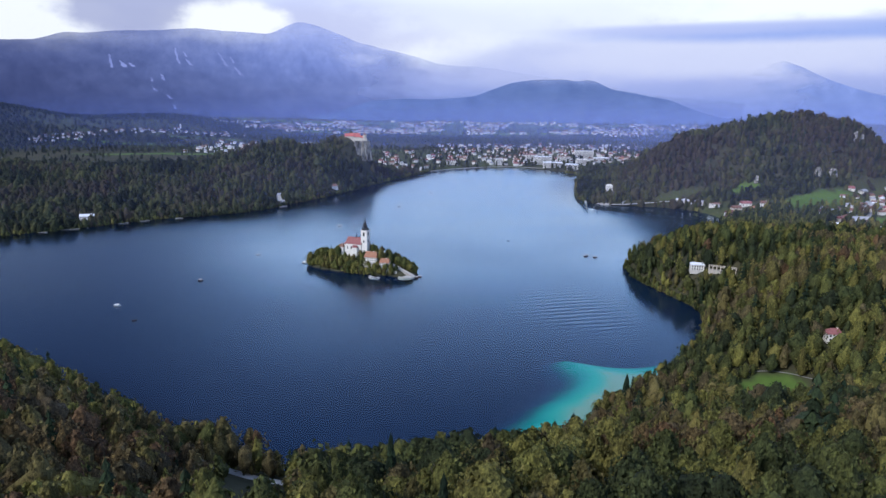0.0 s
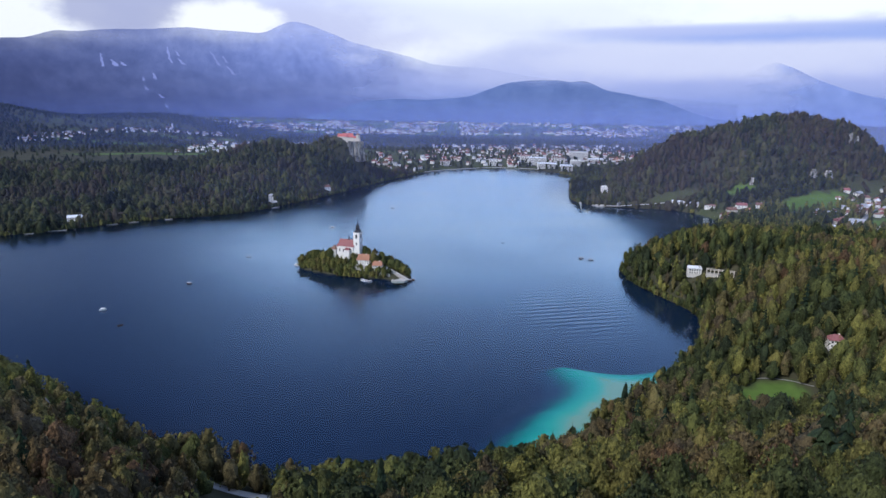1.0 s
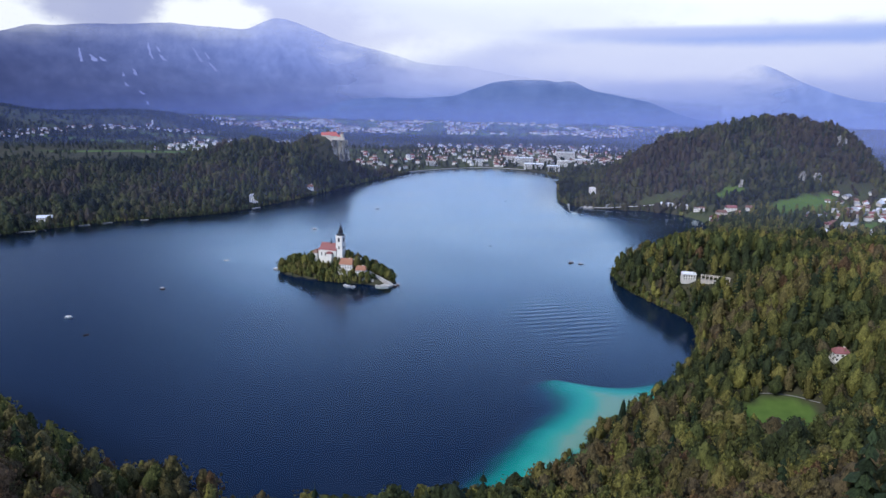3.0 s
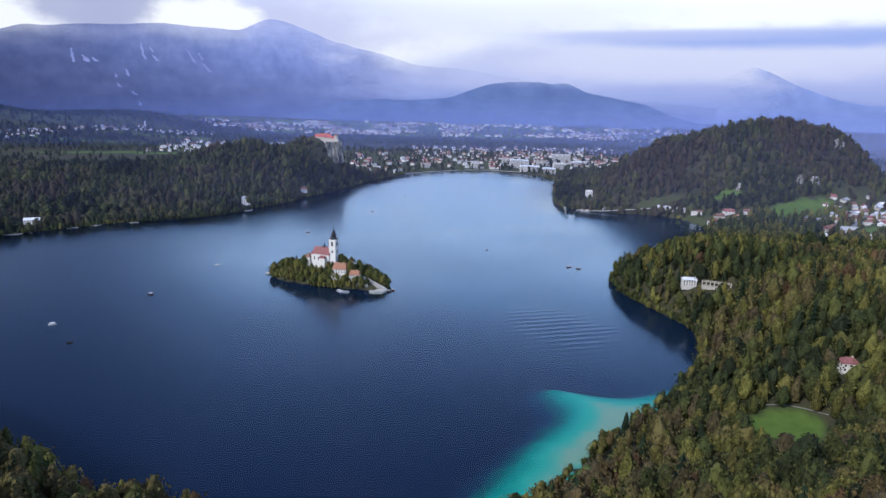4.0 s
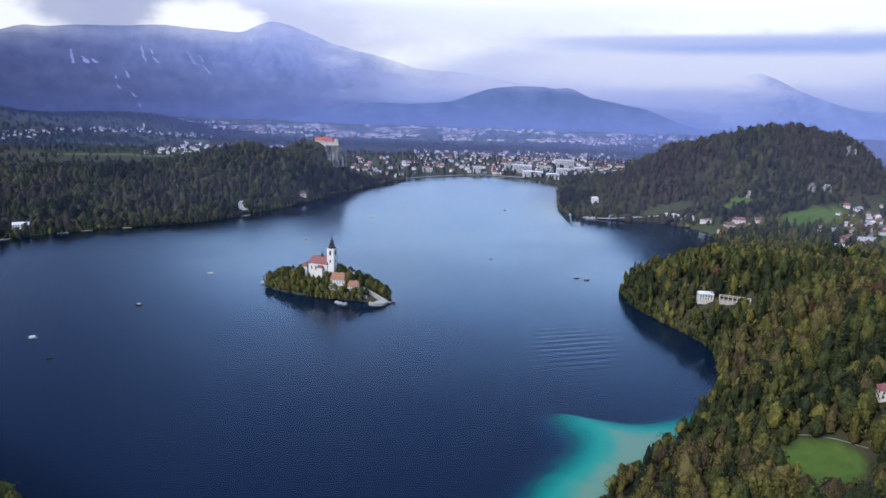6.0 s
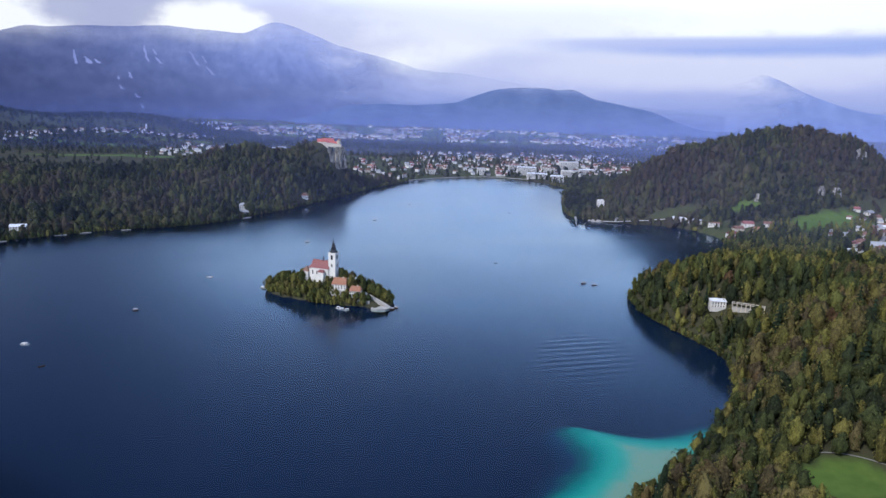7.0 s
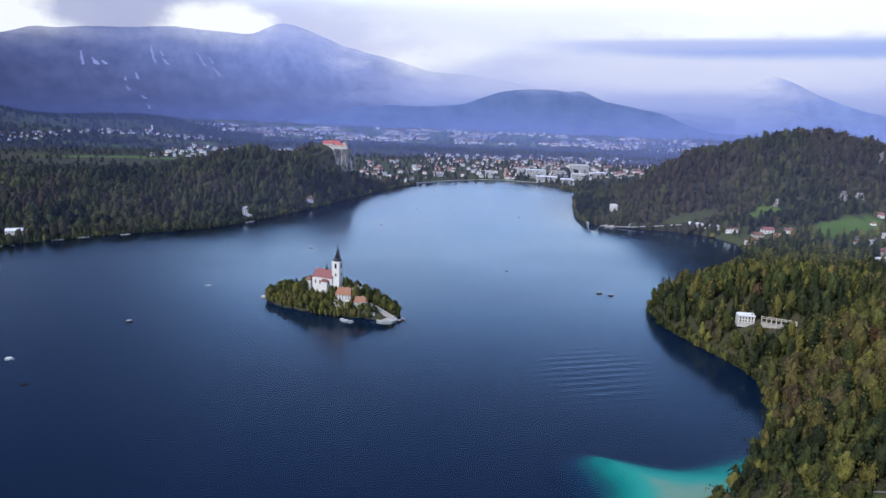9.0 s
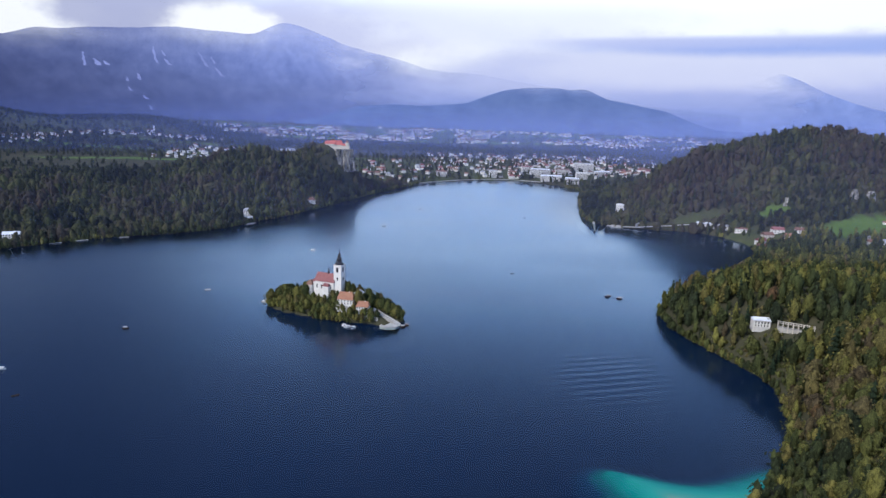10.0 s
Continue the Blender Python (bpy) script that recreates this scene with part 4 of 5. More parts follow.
# ---------------------------------------------------------------- buildings
def pane(parent, x, y, z, wide, high, axis="y", name="window"):
    """A dark window with its pale frame, set on a wall whose normal runs along the axis; x, y, z is its middle."""
    key = (round(wide, 2), round(high, 2), axis)
    if key not in PANES:
        a, b, t = wide / 2, high / 2, 0.05
        glass, rim = Shape(), Shape()
        if axis == "y":
            glass.box(-a, a, -t, t, -b, b)
            rim.box(-a - 0.12, a + 0.12, -t * 2, t * 2, -b - 0.14, -b), rim.box(-a - 0.12, a + 0.12, -t * 2, t * 2, b, b + 0.12)
        else:
            glass.box(-t, t, -a, a, -b, b)
            rim.box(-t * 2, t * 2, -a - 0.12, a + 0.12, -b - 0.14, -b), rim.box(-t * 2, t * 2, -a - 0.12, a + 0.12, b, b + 0.12)
        PANES[key] = glass.mesh("window", dark_glass), rim.mesh("window_frame", plaster)
    glass, rim = PANES[key]
    ob = part(name, glass, None, parent, at=pose(x, y, z))
    part("window_frame", rim, None, ob)
    return ob


PANES = {}


def house(at, turn, w, d, h, rise, walls, roof, label, hip=0.0, category="house", name="house", floors=0, chimney=True, group="", bays=3):
    """A house with its ridge along its own x; front is -y."""
    ob = thing(name, at, turn, label, category, group)
    body = Shape().box(-w / 2, w / 2, -d / 2, d / 2, -2.5, h)
    if not hip:
        body.pediment(-w / 2 + 0.15, -d / 2, d / 2, h, h + rise * 0.97), body.pediment(w / 2 - 0.15, -d / 2, d / 2, h, h + rise * 0.97)
    part("wall", body, walls, ob)
    part("roof", Shape().gable(-w / 2, w / 2, -d / 2, d / 2, h + 0.01, h + rise, hip, 0.5), roof, ob)
    if chimney:
        part("chimney", Shape().box(w * 0.18 - 0.4, w * 0.18 + 0.4, -0.4, 0.4, h + rise * 0.6, h + rise + 1.0), plaster_old, ob)
    for f in range(floors):
        z = h * (f + 0.55) / floors
        for k in range(bays):
            pane(ob, -w / 2 + w * (k + 0.5) / bays, -d / 2 - 0.03, z, min(1.2, w / bays * 0.5), 1.5)
        for k in range(2):
            pane(ob, -w / 2 - 0.03, -d / 2 + d * (k + 0.5) / 2, z, 1.1, 1.5, "x")
    return ob


def on_island(u, v):
    """World place of a point of the island, measured from the church tower along and across the island."""
    c, s = math.cos(ISLAND_TURN), math.sin(ISLAND_TURN)
    return -59 + u * c - v * s, 788 + u * s + v * c


TURN = ISLAND_TURN


def build_church():
    x, y = on_island(0, 0)
    z = 23.0
    ob = thing("church", (x, y, z), TURN, "white pilgrimage church with a tall bell tower and red roof", "church")
    tower = part("tower", Shape().box(-4.2, 4.2, -4.2, 4.2, -6, 29).box(-4.5, 4.5, -4.5, 4.5, 28.4, 29.2).box(-4.45, 4.45, -4.45, 4.45, 18.8, 19.2), plaster, ob)
    for a, px, py in (("y", 0, -4.23), ("x", -4.23, 0), ("x", 4.23, 0), ("y", 0, 4.23)):
        pane(tower, px, py, 24.2, 2.3, 5.2, a, "belfry_window")
        pane(tower, px, py, 14.8, 1.6, 3.4, a)
    part("spire", Shape().lathe([(4.75, 29.0), (4.6, 29.6), (4.1, 30.8), (2.9, 31.8), (2.3, 32.4), (2.2, 34.6), (2.7, 34.8), (2.7, 35.3), (1.9, 36.3), (1.4, 37.0), (1.5, 38.8), (1.0, 39.6), (0.6, 41.0), (0.28, 43.5), (0.1, 46.5)], 8, math.pi / 8), slate, ob, "dark stepped baroque spire")
    part("lantern_opening", Shape().box(-0.6, 0.6, -2.7, 2.7, 32.6, 34.2).box(-2.7, 2.7, -0.6, 0.6, 32.6, 34.2), dark_glass, ob)
    part("nave", Shape().box(-25, -3.6, -5.6, 5.6, -7, 10.5).pediment(-24.85, -5.6, 5.6, 10.5, 18), plaster, ob)
    part("nave_roof", Shape().gable(-25, -3.6, -5.6, 5.6, 10.5, 18.6, 0.0, 0.6), tiles_red, ob, "faded red tiled roof")
    part("apse", Shape().lathe([(5.2, -4), (5.2, 9.5)], 8, math.pi / 8, at=(-25, 0, 0)), plaster, ob)
    part("apse_roof", Shape().lathe([(5.9, 9.4), (5.7, 9.9), (0.2, 16)], 8, math.pi / 8, at=(-25, 0, 0)), tiles_red, ob)
    part("side_chapel", Shape().box(-14.5, -7.5, -9.6, -5.5, -7, 7.0), plaster, ob)
    part("side_chapel_roof", Shape().gable(-14.5, -7.5, -9.6, -5.2, 7.0, 9.6, 1.5, 0.4), tiles_red, ob)
    part("ridge_turret", Shape().lathe([(1.0, 17.6), (1.0, 20.4), (1.35, 20.7), (0.7, 21.6), (0.8, 22.2), (0.12, 25)], 8, at=(-12.5, 0, 0)), slate, ob, "small dark ridge turret")
    for k in range(4):
        pane(ob, -23.0 + 5.2 * k, -5.63, 5.4, 1.3, 4.2)
    # chapel with a grey tent roof beyond the choir
    px, py = on_island(-32, -3)
    ob = thing("chapel", (px, py, 17.5), TURN, "small white chapel with a weathered tent roof", "chapel")
    part("wall", Shape().box(-3, 3, -3.4, 3.4, -4, 11), plaster, ob)
    part("roof", Shape().lathe([(5.2, 10.9), (5.0, 11.3), (0.1, 16.5)], 4, math.pi / 4), tiles_brown, ob)
    pane(ob, 0, -3.43, 6.5, 1.0, 2.4)


def build_island():
    build_church()
    for u, v, z, turn, w_, d_, h, rise, roof, label in (
            (13.0, -8.5, 15.5, 0.15, 16, 11, 5.0, 6.5, tiles_orange, "white provost house with a steep orange tiled roof"),
            (32, -9.5, 10.5, 0.25, 12, 9, 5.0, 4.6, tiles_orange, "white house with an orange roof by the stairs"),
            (21, 3, 18.5, 1.5, 8, 6.5, 5.5, 2.2, white_roof, "small white hermit house beside the church")):
        px, py = on_island(u, v)
        house((px, py, z), TURN + turn, w_, d_, h, rise, plaster, roof, label, hip=1.5, floors=2, group="island houses", bays=5)
    # the long stairs from the quay
    ob = thing("stone_stairs", (*on_island(41.5, -4), 0), TURN - 0.06, "long straight flight of pale stone stairs", "stairs")
    steps = 48
    share = Shape().box(-0.32, 0.32, -2.0, 2.0, -2.4, 0.0).mesh("step", concrete)
    for k in range(steps):
        part("step", share, None, ob, at=pose(-2 + 0.6 * k, 0, 11.6 - 0.225 * k))
    for s in (-1, 1):
        q = Shape()
        v = [(x, y, z) for y in (s * 2.05, s * 2.45) for x, z in ((-2.3, 8.5), (-2.3, 12.6), (26.6, 1.9), (26.6, -1))]
        part("parapet", q.add(v, [(0, 1, 2, 3), (7, 6, 5, 4), (0, 4, 5, 1), (1, 5, 6, 2), (2, 6, 7, 3), (3, 7, 4, 0)]), stone, ob)
    # landing stage at the foot of the stairs
    ob = thing("quay", (*on_island(66, -7.5), 0), TURN, "pale stone landing quay at the foot of the stairs", "quay")
    deck = Shape()
    ring = [(-11, -12), (-4, -12.5), (4, -8.5), (6, -1), (4, 5), (-3, 7), (-6, 3), (-7, -3), (-11, -7)]
    n = len(ring)
    deck.add([(a, b, z) for z in (-2.0, 0.7) for a, b in ring], [tuple(range(n - 1, -1, -1)), tuple(range(n, 2 * n))] + [(i, (i + 1) % n, n + (i + 1) % n, n + i) for i in range(n)])
    part("deck", deck, concrete, ob)
    for a, b, a2, b2 in ((-11, -12, -4, -12.5), (-4, -12.5, 4, -8.5), (-11, -7, -11, -12)):
        q = Shape()
        ln, tn = math.hypot(a2 - a, b2 - b), math.atan2(b2 - b, a2 - a)
        q.box(0, ln, -0.25, 0.25, 0.7, 1.4, turn=tn, at=(a, b, 0))
        part("low_wall", q, stone, ob)
    for u, v, u2, v2, z, h in ((-3, -12, 6, -16, 13.0, 4.0), (6, -16, 18, -16.5, 11.0, 4.0), (36, -15, 43, -12, 6.0, 3.5), (43, -12, 50, -13, 3.5, 3.0), (-58, -10, -36, -14, 7.0, 2.0)):
        px, py = on_island(u, v)
        ob = thing("terrace_wall", (px, py, z), TURN + math.atan2(v2 - v, u2 - u), "pale stone terrace wall among the island trees", "wall")
        ln = math.hypot(u2 - u, v2 - v)
        part("wall", Shape().box(0, ln, -0.4, 0.4, -3, h - 0.3), stone, ob)
        part("coping", Shape().box(-0.1, ln + 0.1, -0.55, 0.55, h - 0.297, h), concrete, ob)
    # wooden jetty with moored boats
    ob = thing("jetty", (*on_island(31, -30), 0), TURN, "small wooden jetty on posts", "jetty")
    for k in range(12):
        part("plank", Shape().box(-4.5 + 0.75 * k, -3.8 + 0.75 * k, -1.5, 1.5, 0.62, 0.72), wood_dark, ob)
    for px in (-4, 0, 4):
        for py in (-1.2, 1.2):
            part("post", Shape().lathe([(0.12, -3), (0.12, 1.1)], 6, at=(px, py, 0)), wood_dark, ob)


def boat(at, turn, length, label, covered=False, dark=False, group="boats on the lake"):
    """A clinker-like open hull with thwarts, or a covered rowing boat."""
    ob = thing("rowing_boat", (*at, 0), turn, label, "boat", group)
    q, n = Shape(), 9
    half = length / 2
    rim, keel = [], []
    for k in range(n):
        s = -1 + 2 * k / (n - 1)
        b = 0.19 * length * (1 - abs(s) ** 2.6) ** 0.8 + 0.03
        sheer = 0.55 + 0.45 * s * s
        rim.append((s * half, b, sheer)), keel.append((s * half * 0.9, b * 0.55, -0.25))
    v = [(x, sgn * y, z) for sgn in (-1, 1) for row in (rim, keel) for x, y, z in row]
    f = []
    for o, flip in ((0, False), (2 * n, True)):
        for k in range(n - 1):
            quad = (o + k, o + k + 1, o + n + k + 1, o + n + k)
            f.append(tuple(reversed(quad)) if flip else quad)
    for k in range(n - 1):
        f.append((n + k, n + k + 1, 3 * n + k + 1, 3 * n + k))
    f += [(0, n, 3 * n, 2 * n), (2 * n - 1, n - 1, 3 * n - 1, 4 * n - 1)]
    part("hull", q.add(v, f), wood_dark if dark else boat_white, ob)
    for s in (-0.25, 0.05, 0.35):
        part("thwart", Shape().box(s * length - 0.2, s * length + 0.2, -0.15 * length, 0.15 * length, 0.38, 0.44), wood_dark, ob)
    if covered:
        w_ = 0.17 * length
        part("canopy", Shape().gable(-length * 0.3, length * 0.3, -w_, w_, 1.9, 2.5, 0.3, 0.1, 0.08), canvas if dark else boat_white, ob)
        for a in (-0.28, 0.28):
            for b in (-1, 1):
                part("canopy_post", Shape().lathe([(0.04, 0.4), (0.04, 1.95)], 5, at=(a * length, b * w_ * 0.95, 0)), wood_dark, ob)


def build_boats():
    for x, y, turn, ln, label, cov, dark in (
            (-309, 646, 0.15, 7.5, "white covered rowing boat alone on open water", True, False), (-215, 867, 0.1, 7, "white rowing boat drifting on the lake", False, False),
            (-124, 1071, -0.2, 7.5, "white rowing boat with a canopy out on the lake", True, False), (-272, 600, 0.6, 5, "dark wooden rowing boat on the lake", False, True),
            (-253, 739, 0.1, 6.5, "dark covered rowing boat on the lake", True, True), (247, 855, 0.2, 8.5, "dark covered rowing boat beside another one", True, True),
            (258, 847, -0.1, 7.5, "dark rowing boat following another one", True, True), (151, 954, 0.2, 5.5, "small dark rowing boat on the lake", False, True),
            (251, 1383, 0.1, 7, "dark rowing boat on the far lake", True, True), (-25, 1272, 0.0, 8, "white motor boat out on the far lake", True, False), (46, 1471, 0.2, 7, "white boat on the far lake", False, False)):
        boat((x, y), turn, ln, label, cov, dark)
    for u, v, turn, ln, label, dark in ((28, -34, 0.4, 7, "white covered boat moored at the island jetty", False), (34, -34, 0.9, 6, "white rowing boat moored at the island jetty", False),
                                        (23, -32, 0.2, 5.5, "white rowing boat tied up under the island trees", False), (-90, -2, 0.3, 9, "white covered boat moored at the island end", False), (78, -5, -0.3, 6, "dark boat tied up at the quay", True), (76, -11, 0.2, 5.5, "dark boat tied up at the quay", True)):
        boat(on_island(u, v), TURN + turn, ln, label, True, dark, "boats moored at the island")


def build_castle():
    cx, cy, z = -145.0, 1668.0, 109.0
    # the cliff: a rock tower with upright ribs and clefts
    rows, cols = 30, 110
    v, f = [], []
    for i in range(rows):
        t = i / (rows - 1)
        for j in range(cols):
            a = 2 * math.pi * j / cols
            rib = float(fractal(np.array([math.cos(a) * 3.0 + 7]), np.array([math.sin(a) * 3.0 + t * 1.2]), 1.0, 71, 4)[0])
            cleft = float(fractal(np.array([math.cos(a) * 9.0 + 3]), np.array([math.sin(a) * 9.0 + t * 3.4]), 1.0, 77, 3)[0])
            r = (20 - 4 * t ** 1.5) * (1 + 1.1 * rib + 0.6 * cleft)
            v.append((-131 + 1.15 * r * math.cos(a), 1658 + r * math.sin(a), 56 + t * 52.5 + rib * 8 * (1 - t)))
        f += [(i * cols + j, i * cols + (j + 1) % cols, (i + 1) * cols + (j + 1) % cols, (i + 1) * cols + j) for j in range(cols)] if i < rows - 1 else [tuple(i * cols + j for j in range(cols))]
    rock = new("cliff", Shape().add(v, f).mesh("cliff", cliff_rock))
    tagged(rock, "pale grey limestone cliff under the castle", "cliff", kind="structure")
    ob = thing("castle", (cx, cy, z), 0.0, "pale medieval castle with red roofs on the cliff", "castle")
    part("curtain_wall", Shape().box(-24, 24, -9, -8, -8, 5).box(-24, -23, -8, 12, -8, 5).box(23, 24, -8, 12, -8, 4), plaster_old, ob)
    for x0, x1, y0, y1, h, rise in ((-23, -4, -8, 1, 9, 6.0), (-4, 10, -6, 2, 7.5, 5.0), (10, 20, -7.5, 0, 6.0, 4.0), (-14, 8, 4, 11, 10, 5.5)):
        part("wing", Shape().box(x0, x1, y0, y1, -6, h).pediment(x0 + 0.15, y0, y1, h, h + rise * 0.95).pediment(x1 - 0.15, y0, y1, h, h + rise * 0.95), plaster_old, ob)
        part("wing_roof", Shape().gable(x0, x1, y0, y1, h, h + rise), tiles_castle, ob, "bright red tiled roof")
    part("round_tower", Shape().lathe([(4.2, -10), (4.0, 11), (4.4, 11.2), (4.4, 12.5)], 14, at=(20, -5, 0)), plaster_old, ob)
    part("tower_roof", Shape().lathe([(4.9, 12.5), (0.1, 17.5)], 14, at=(20, -5, 0)), tiles_brown, ob)
    for k in range(6):
        pane(ob, -21 + 3.0 * k, -8.06, 5.5, 0.9, 1.4)
    ob.scale = (1.2, 1.2, 1.15)


def build_cape():
    # white villa with a pillared terrace
    z = ground_at(320, 668) + 2.5
    ob = thing("villa", (321, 671, z), radians(-14), "white two-storey villa with a pale hipped metal roof", "villa")
    part("wall", Shape().box(-10, 10, -5.5, 5.5, -6, 9).box(-11.2, -10, -6.5, 6.5, -7, 9.4).box(10, 11.2, -6.5, 6.5, -7, 9.4), plaster, ob)
    part("roof", Shape().gable(-11.2, 11.2, -6.5, 6.5, 9.4, 12.6, 2.0, 0.6), white_roof, ob, "pale grey metal hipped roof")
    ob.scale = (0.64, 0.64, 0.66)
    part("terrace", Shape().box(-10, 10, -8.5, -5.52, -6, 1.2), concrete, ob)
    for k in range(5):
        pane(ob, -8 + 4 * k, -5.55, 6.4, 1.6, 3.2)
        pane(ob, -8 + 4 * k, -5.55, 2.2, 1.6, 2.4)
    for k in range(6):
        part("pillar", Shape().lathe([(0.42, 1.2), (0.36, 8.4), (0.5, 9.0)], 8, at=(-9.6 + 3.84 * k, -7.9, 0)), plaster, ob)
    z = max(ground_at(341 + 0.85 * k, 652 - 0.53 * k) for k in (-13, -6, 0, 6, 13)) + 0.3
    ob = thing("pergola", (341, 652, z), radians(-32), "long pergola of white pillars on a stone terrace", "pergola")
    part("terrace", Shape().box(-14, 14, -2.6, 3.0, -9, 0.0), stone, ob)
    for k in range(8):
        part("pillar", Shape().box(-14.0 + 3.9 * k, -13.3 + 3.9 * k, -3.2, -2.605, -9, 4.2), plaster_old, ob)
        part("pillar", Shape().box(-14.0 + 3.9 * k, -13.4 + 3.9 * k, 2.0, 2.6, 0, 4.2), plaster_old, ob)
    for py in (-2.8, 2.3):
        part("beam", Shape().box(-14.4, 14.4, py - 0.3, py + 0.3, 4.203, 4.7), plaster_old, ob)
    for k in range(15):
        part("crossbeam", Shape().box(-14.2 + 2.0 * k, -13.9 + 2.0 * k, -3.4, 3.1, 4.703, 4.95), plaster_old, ob)
    z = ground_at(322, 440)
    house((322, 440, z), radians(-12), 10.5, 8, 6.0, 3.6, plaster, tiles_red, "white house with a faded red hipped roof among trees", hip=3.0, floors=2)
    house((368, 816, ground_at(368, 816) + 4), 0.3, 12, 9, 8.0, 3.6, plaster, tiles_brown, "white house half hidden by the cape's trees", hip=2.0, floors=2)
    # path along the meadow
    strip("path", [(252, 436), (266, 434), (279, 424), (288, 408)], 0.7, asphalt, "narrow pale path beside the meadow")


def strip(name, points, width, mat, label, lift=0.25, category="road"):
    """A road strip laid on the ground."""
    p = np.array(points, float)
    for _ in range(3):
        p = np.concatenate((p[:1], np.stack((0.75 * p[:-1] + 0.25 * p[1:], 0.25 * p[:-1] + 0.75 * p[1:]), 1).reshape(-1, 2), p[-1:]))
    t = np.gradient(p, axis=0)
    t /= np.linalg.norm(t, axis=1, keepdims=True)
    nrm = np.stack((-t[:, 1], t[:, 0]), 1)
    mid = land_height(p[:, 0], p[:, 1]) + lift
    rows = [np.column_stack((p + nrm * k * width / 2, mid + dz)) for k, dz in ((-1, -0.8), (-1, 0), (1, 0), (1, -0.8))]
    n = len(p)
    v = np.concatenate(rows)
    f = [(k * n + i, k * n + i + 1, (k + 1) * n + i + 1, (k + 1) * n + i) for k in range(3) for i in range(n - 1)]
    me = mesh_of(name, v, np.array(f)[:, ::-1], mat)
    return tagged(new(name, me), label, category, kind="structure")


def build_shores():
    strip("road", [(-150, 342), (-125, 326), (-103, 314), (-85, 306), (-62, 302), (-35, 308)], 6.0, concrete, "pale grey lakeside road between the trees", 0.6)
    strip("promenade", [(600, 1230), (588, 1262), (545, 1278), (490, 1284), (440, 1287), (385, 1316), (378, 1345), (388, 1400)], 4.5, concrete, "pale lakeside promenade", 0.4)
    strip("promenade", [(-36, 1745), (10, 1840), (64, 1925), (160, 2002), (325, 2060), (425, 1995)], 5, concrete, "pale lakeside promenade by the town", 0.4)
    strip("road", [(560, 900), (640, 880), (700, 935), (760, 1000), (850, 1090), (960, 1180)], 7, asphalt, "grey village road", 0.4)
    # houses and landing stages on the wooded north shore
    g = "houses on the north shore"
    house((-560, 1098, ground_at(-560, 1098)), 0.25, 22, 9, 6.0, 3.6, plaster, white_roof, "long white house with a pale roof at the shore", floors=2, group=g, bays=6)
    house((-583, 1078, ground_at(-583, 1078)), 0.5, 12, 9, 5.0, 4.0, plaster_old, tiles_brown, "pale boathouse with a brown roof at the shore", floors=1, group=g)
    house((-597, 1064, ground_at(-597, 1064)), 0.3, 11, 8, 4.5, 4.5, plaster, tiles_brown, "white cottage with a steep brown roof", floors=1, group=g)
    house((-272, 1300, ground_at(-272, 1300)), 0.2, 11, 9, 11, 4, plaster, grey_roof, "tall white lakeside villa with a grey roof", hip=3.0, floors=4, group=g)
    house((-263, 1286, ground_at(-263, 1286)), 0.2, 8, 7, 5, 3, plaster, grey_roof, "low white annex of a lakeside villa", floors=1, group=g)
    house((-178, 1462, ground_at(-178, 1462)), 0.3, 13, 9, 6, 5, plaster, tiles_brown, "white villa with a steep brown roof", hip=4.0, floors=2, group=g, bays=5)
    for x, y, turn, ln in ((-560, 1040, 0.4, 26), (-497, 1092, 0.6, 16), (-470, 1113, 0.6, 16), (-258, 1270, 1.0, 20), (-420, 1140, 0.4, 14), (-590, 1016, 0.4, 12)):
        ob = thing("landing_stage", (x, y, 0), turn, "pale wooden landing stage along the wooded shore", "landing stage", "landing stages")
        for k in range(int(ln / 2)):
            part("plank", Shape().box(-ln / 2 + 2 * k, -ln / 2 + 2 * k + 1.95, -2.2, 2.2, 0.8, 1.05), concrete, ob)
        for k in range(int(ln / 4)):
            part("post", Shape().lathe([(0.15, -3), (0.15, 0.8)], 6, at=(-ln / 2 + 1 + 4 * k, -2.0, 0)), wood_dark, ob)
    # villa on the cape under the round hill
    z = ground_at(437, 1362)
    ob = house((437, 1362, z), -0.1, 13, 11, 16, 2.5, plaster, plaster, "tall white villa under the wooded hill", hip=3.0, name="villa", category="villa", floors=4)
    part("wing", Shape().box(6.5, 22, -4, 5, -5, 7), plaster, ob)
    part("wing_roof", Shape().gable(6.53, 22, -4, 5, 7.0, 9.0, 2.0), white_roof, ob)
    for k, (a, b) in enumerate(((392, 1313), (412, 1300), (450, 1296))):
        q = thing("garden_wall", (a, b, ground_at(a, b)), (-0.8, -0.35, 0.9)[k], "pale curved garden wall near the water", "wall", "garden walls")
        part("wall", Shape().box(-11, 11, -0.5, 0.5, -2, 2.6), stone, q)
        part("coping", Shape().box(-11.1, 11.1, -0.7, 0.7, 2.603, 2.9), concrete, q)
    g = "bathing pavilions"
    for x, y, w_, roof in ((564, 1262, 32, white_roof), (590, 1238, 26, white_roof), (606, 1214, 20, tiles_brown)):
        house((x, y, ground_at(x, y)), -0.55, w_, 9, 6.5, 2.2, plaster, roof, "long white bathing pavilion at the water", hip=1.5, floors=2, chimney=False, name="pavilion", category="pavilion", group=g, bays=8)


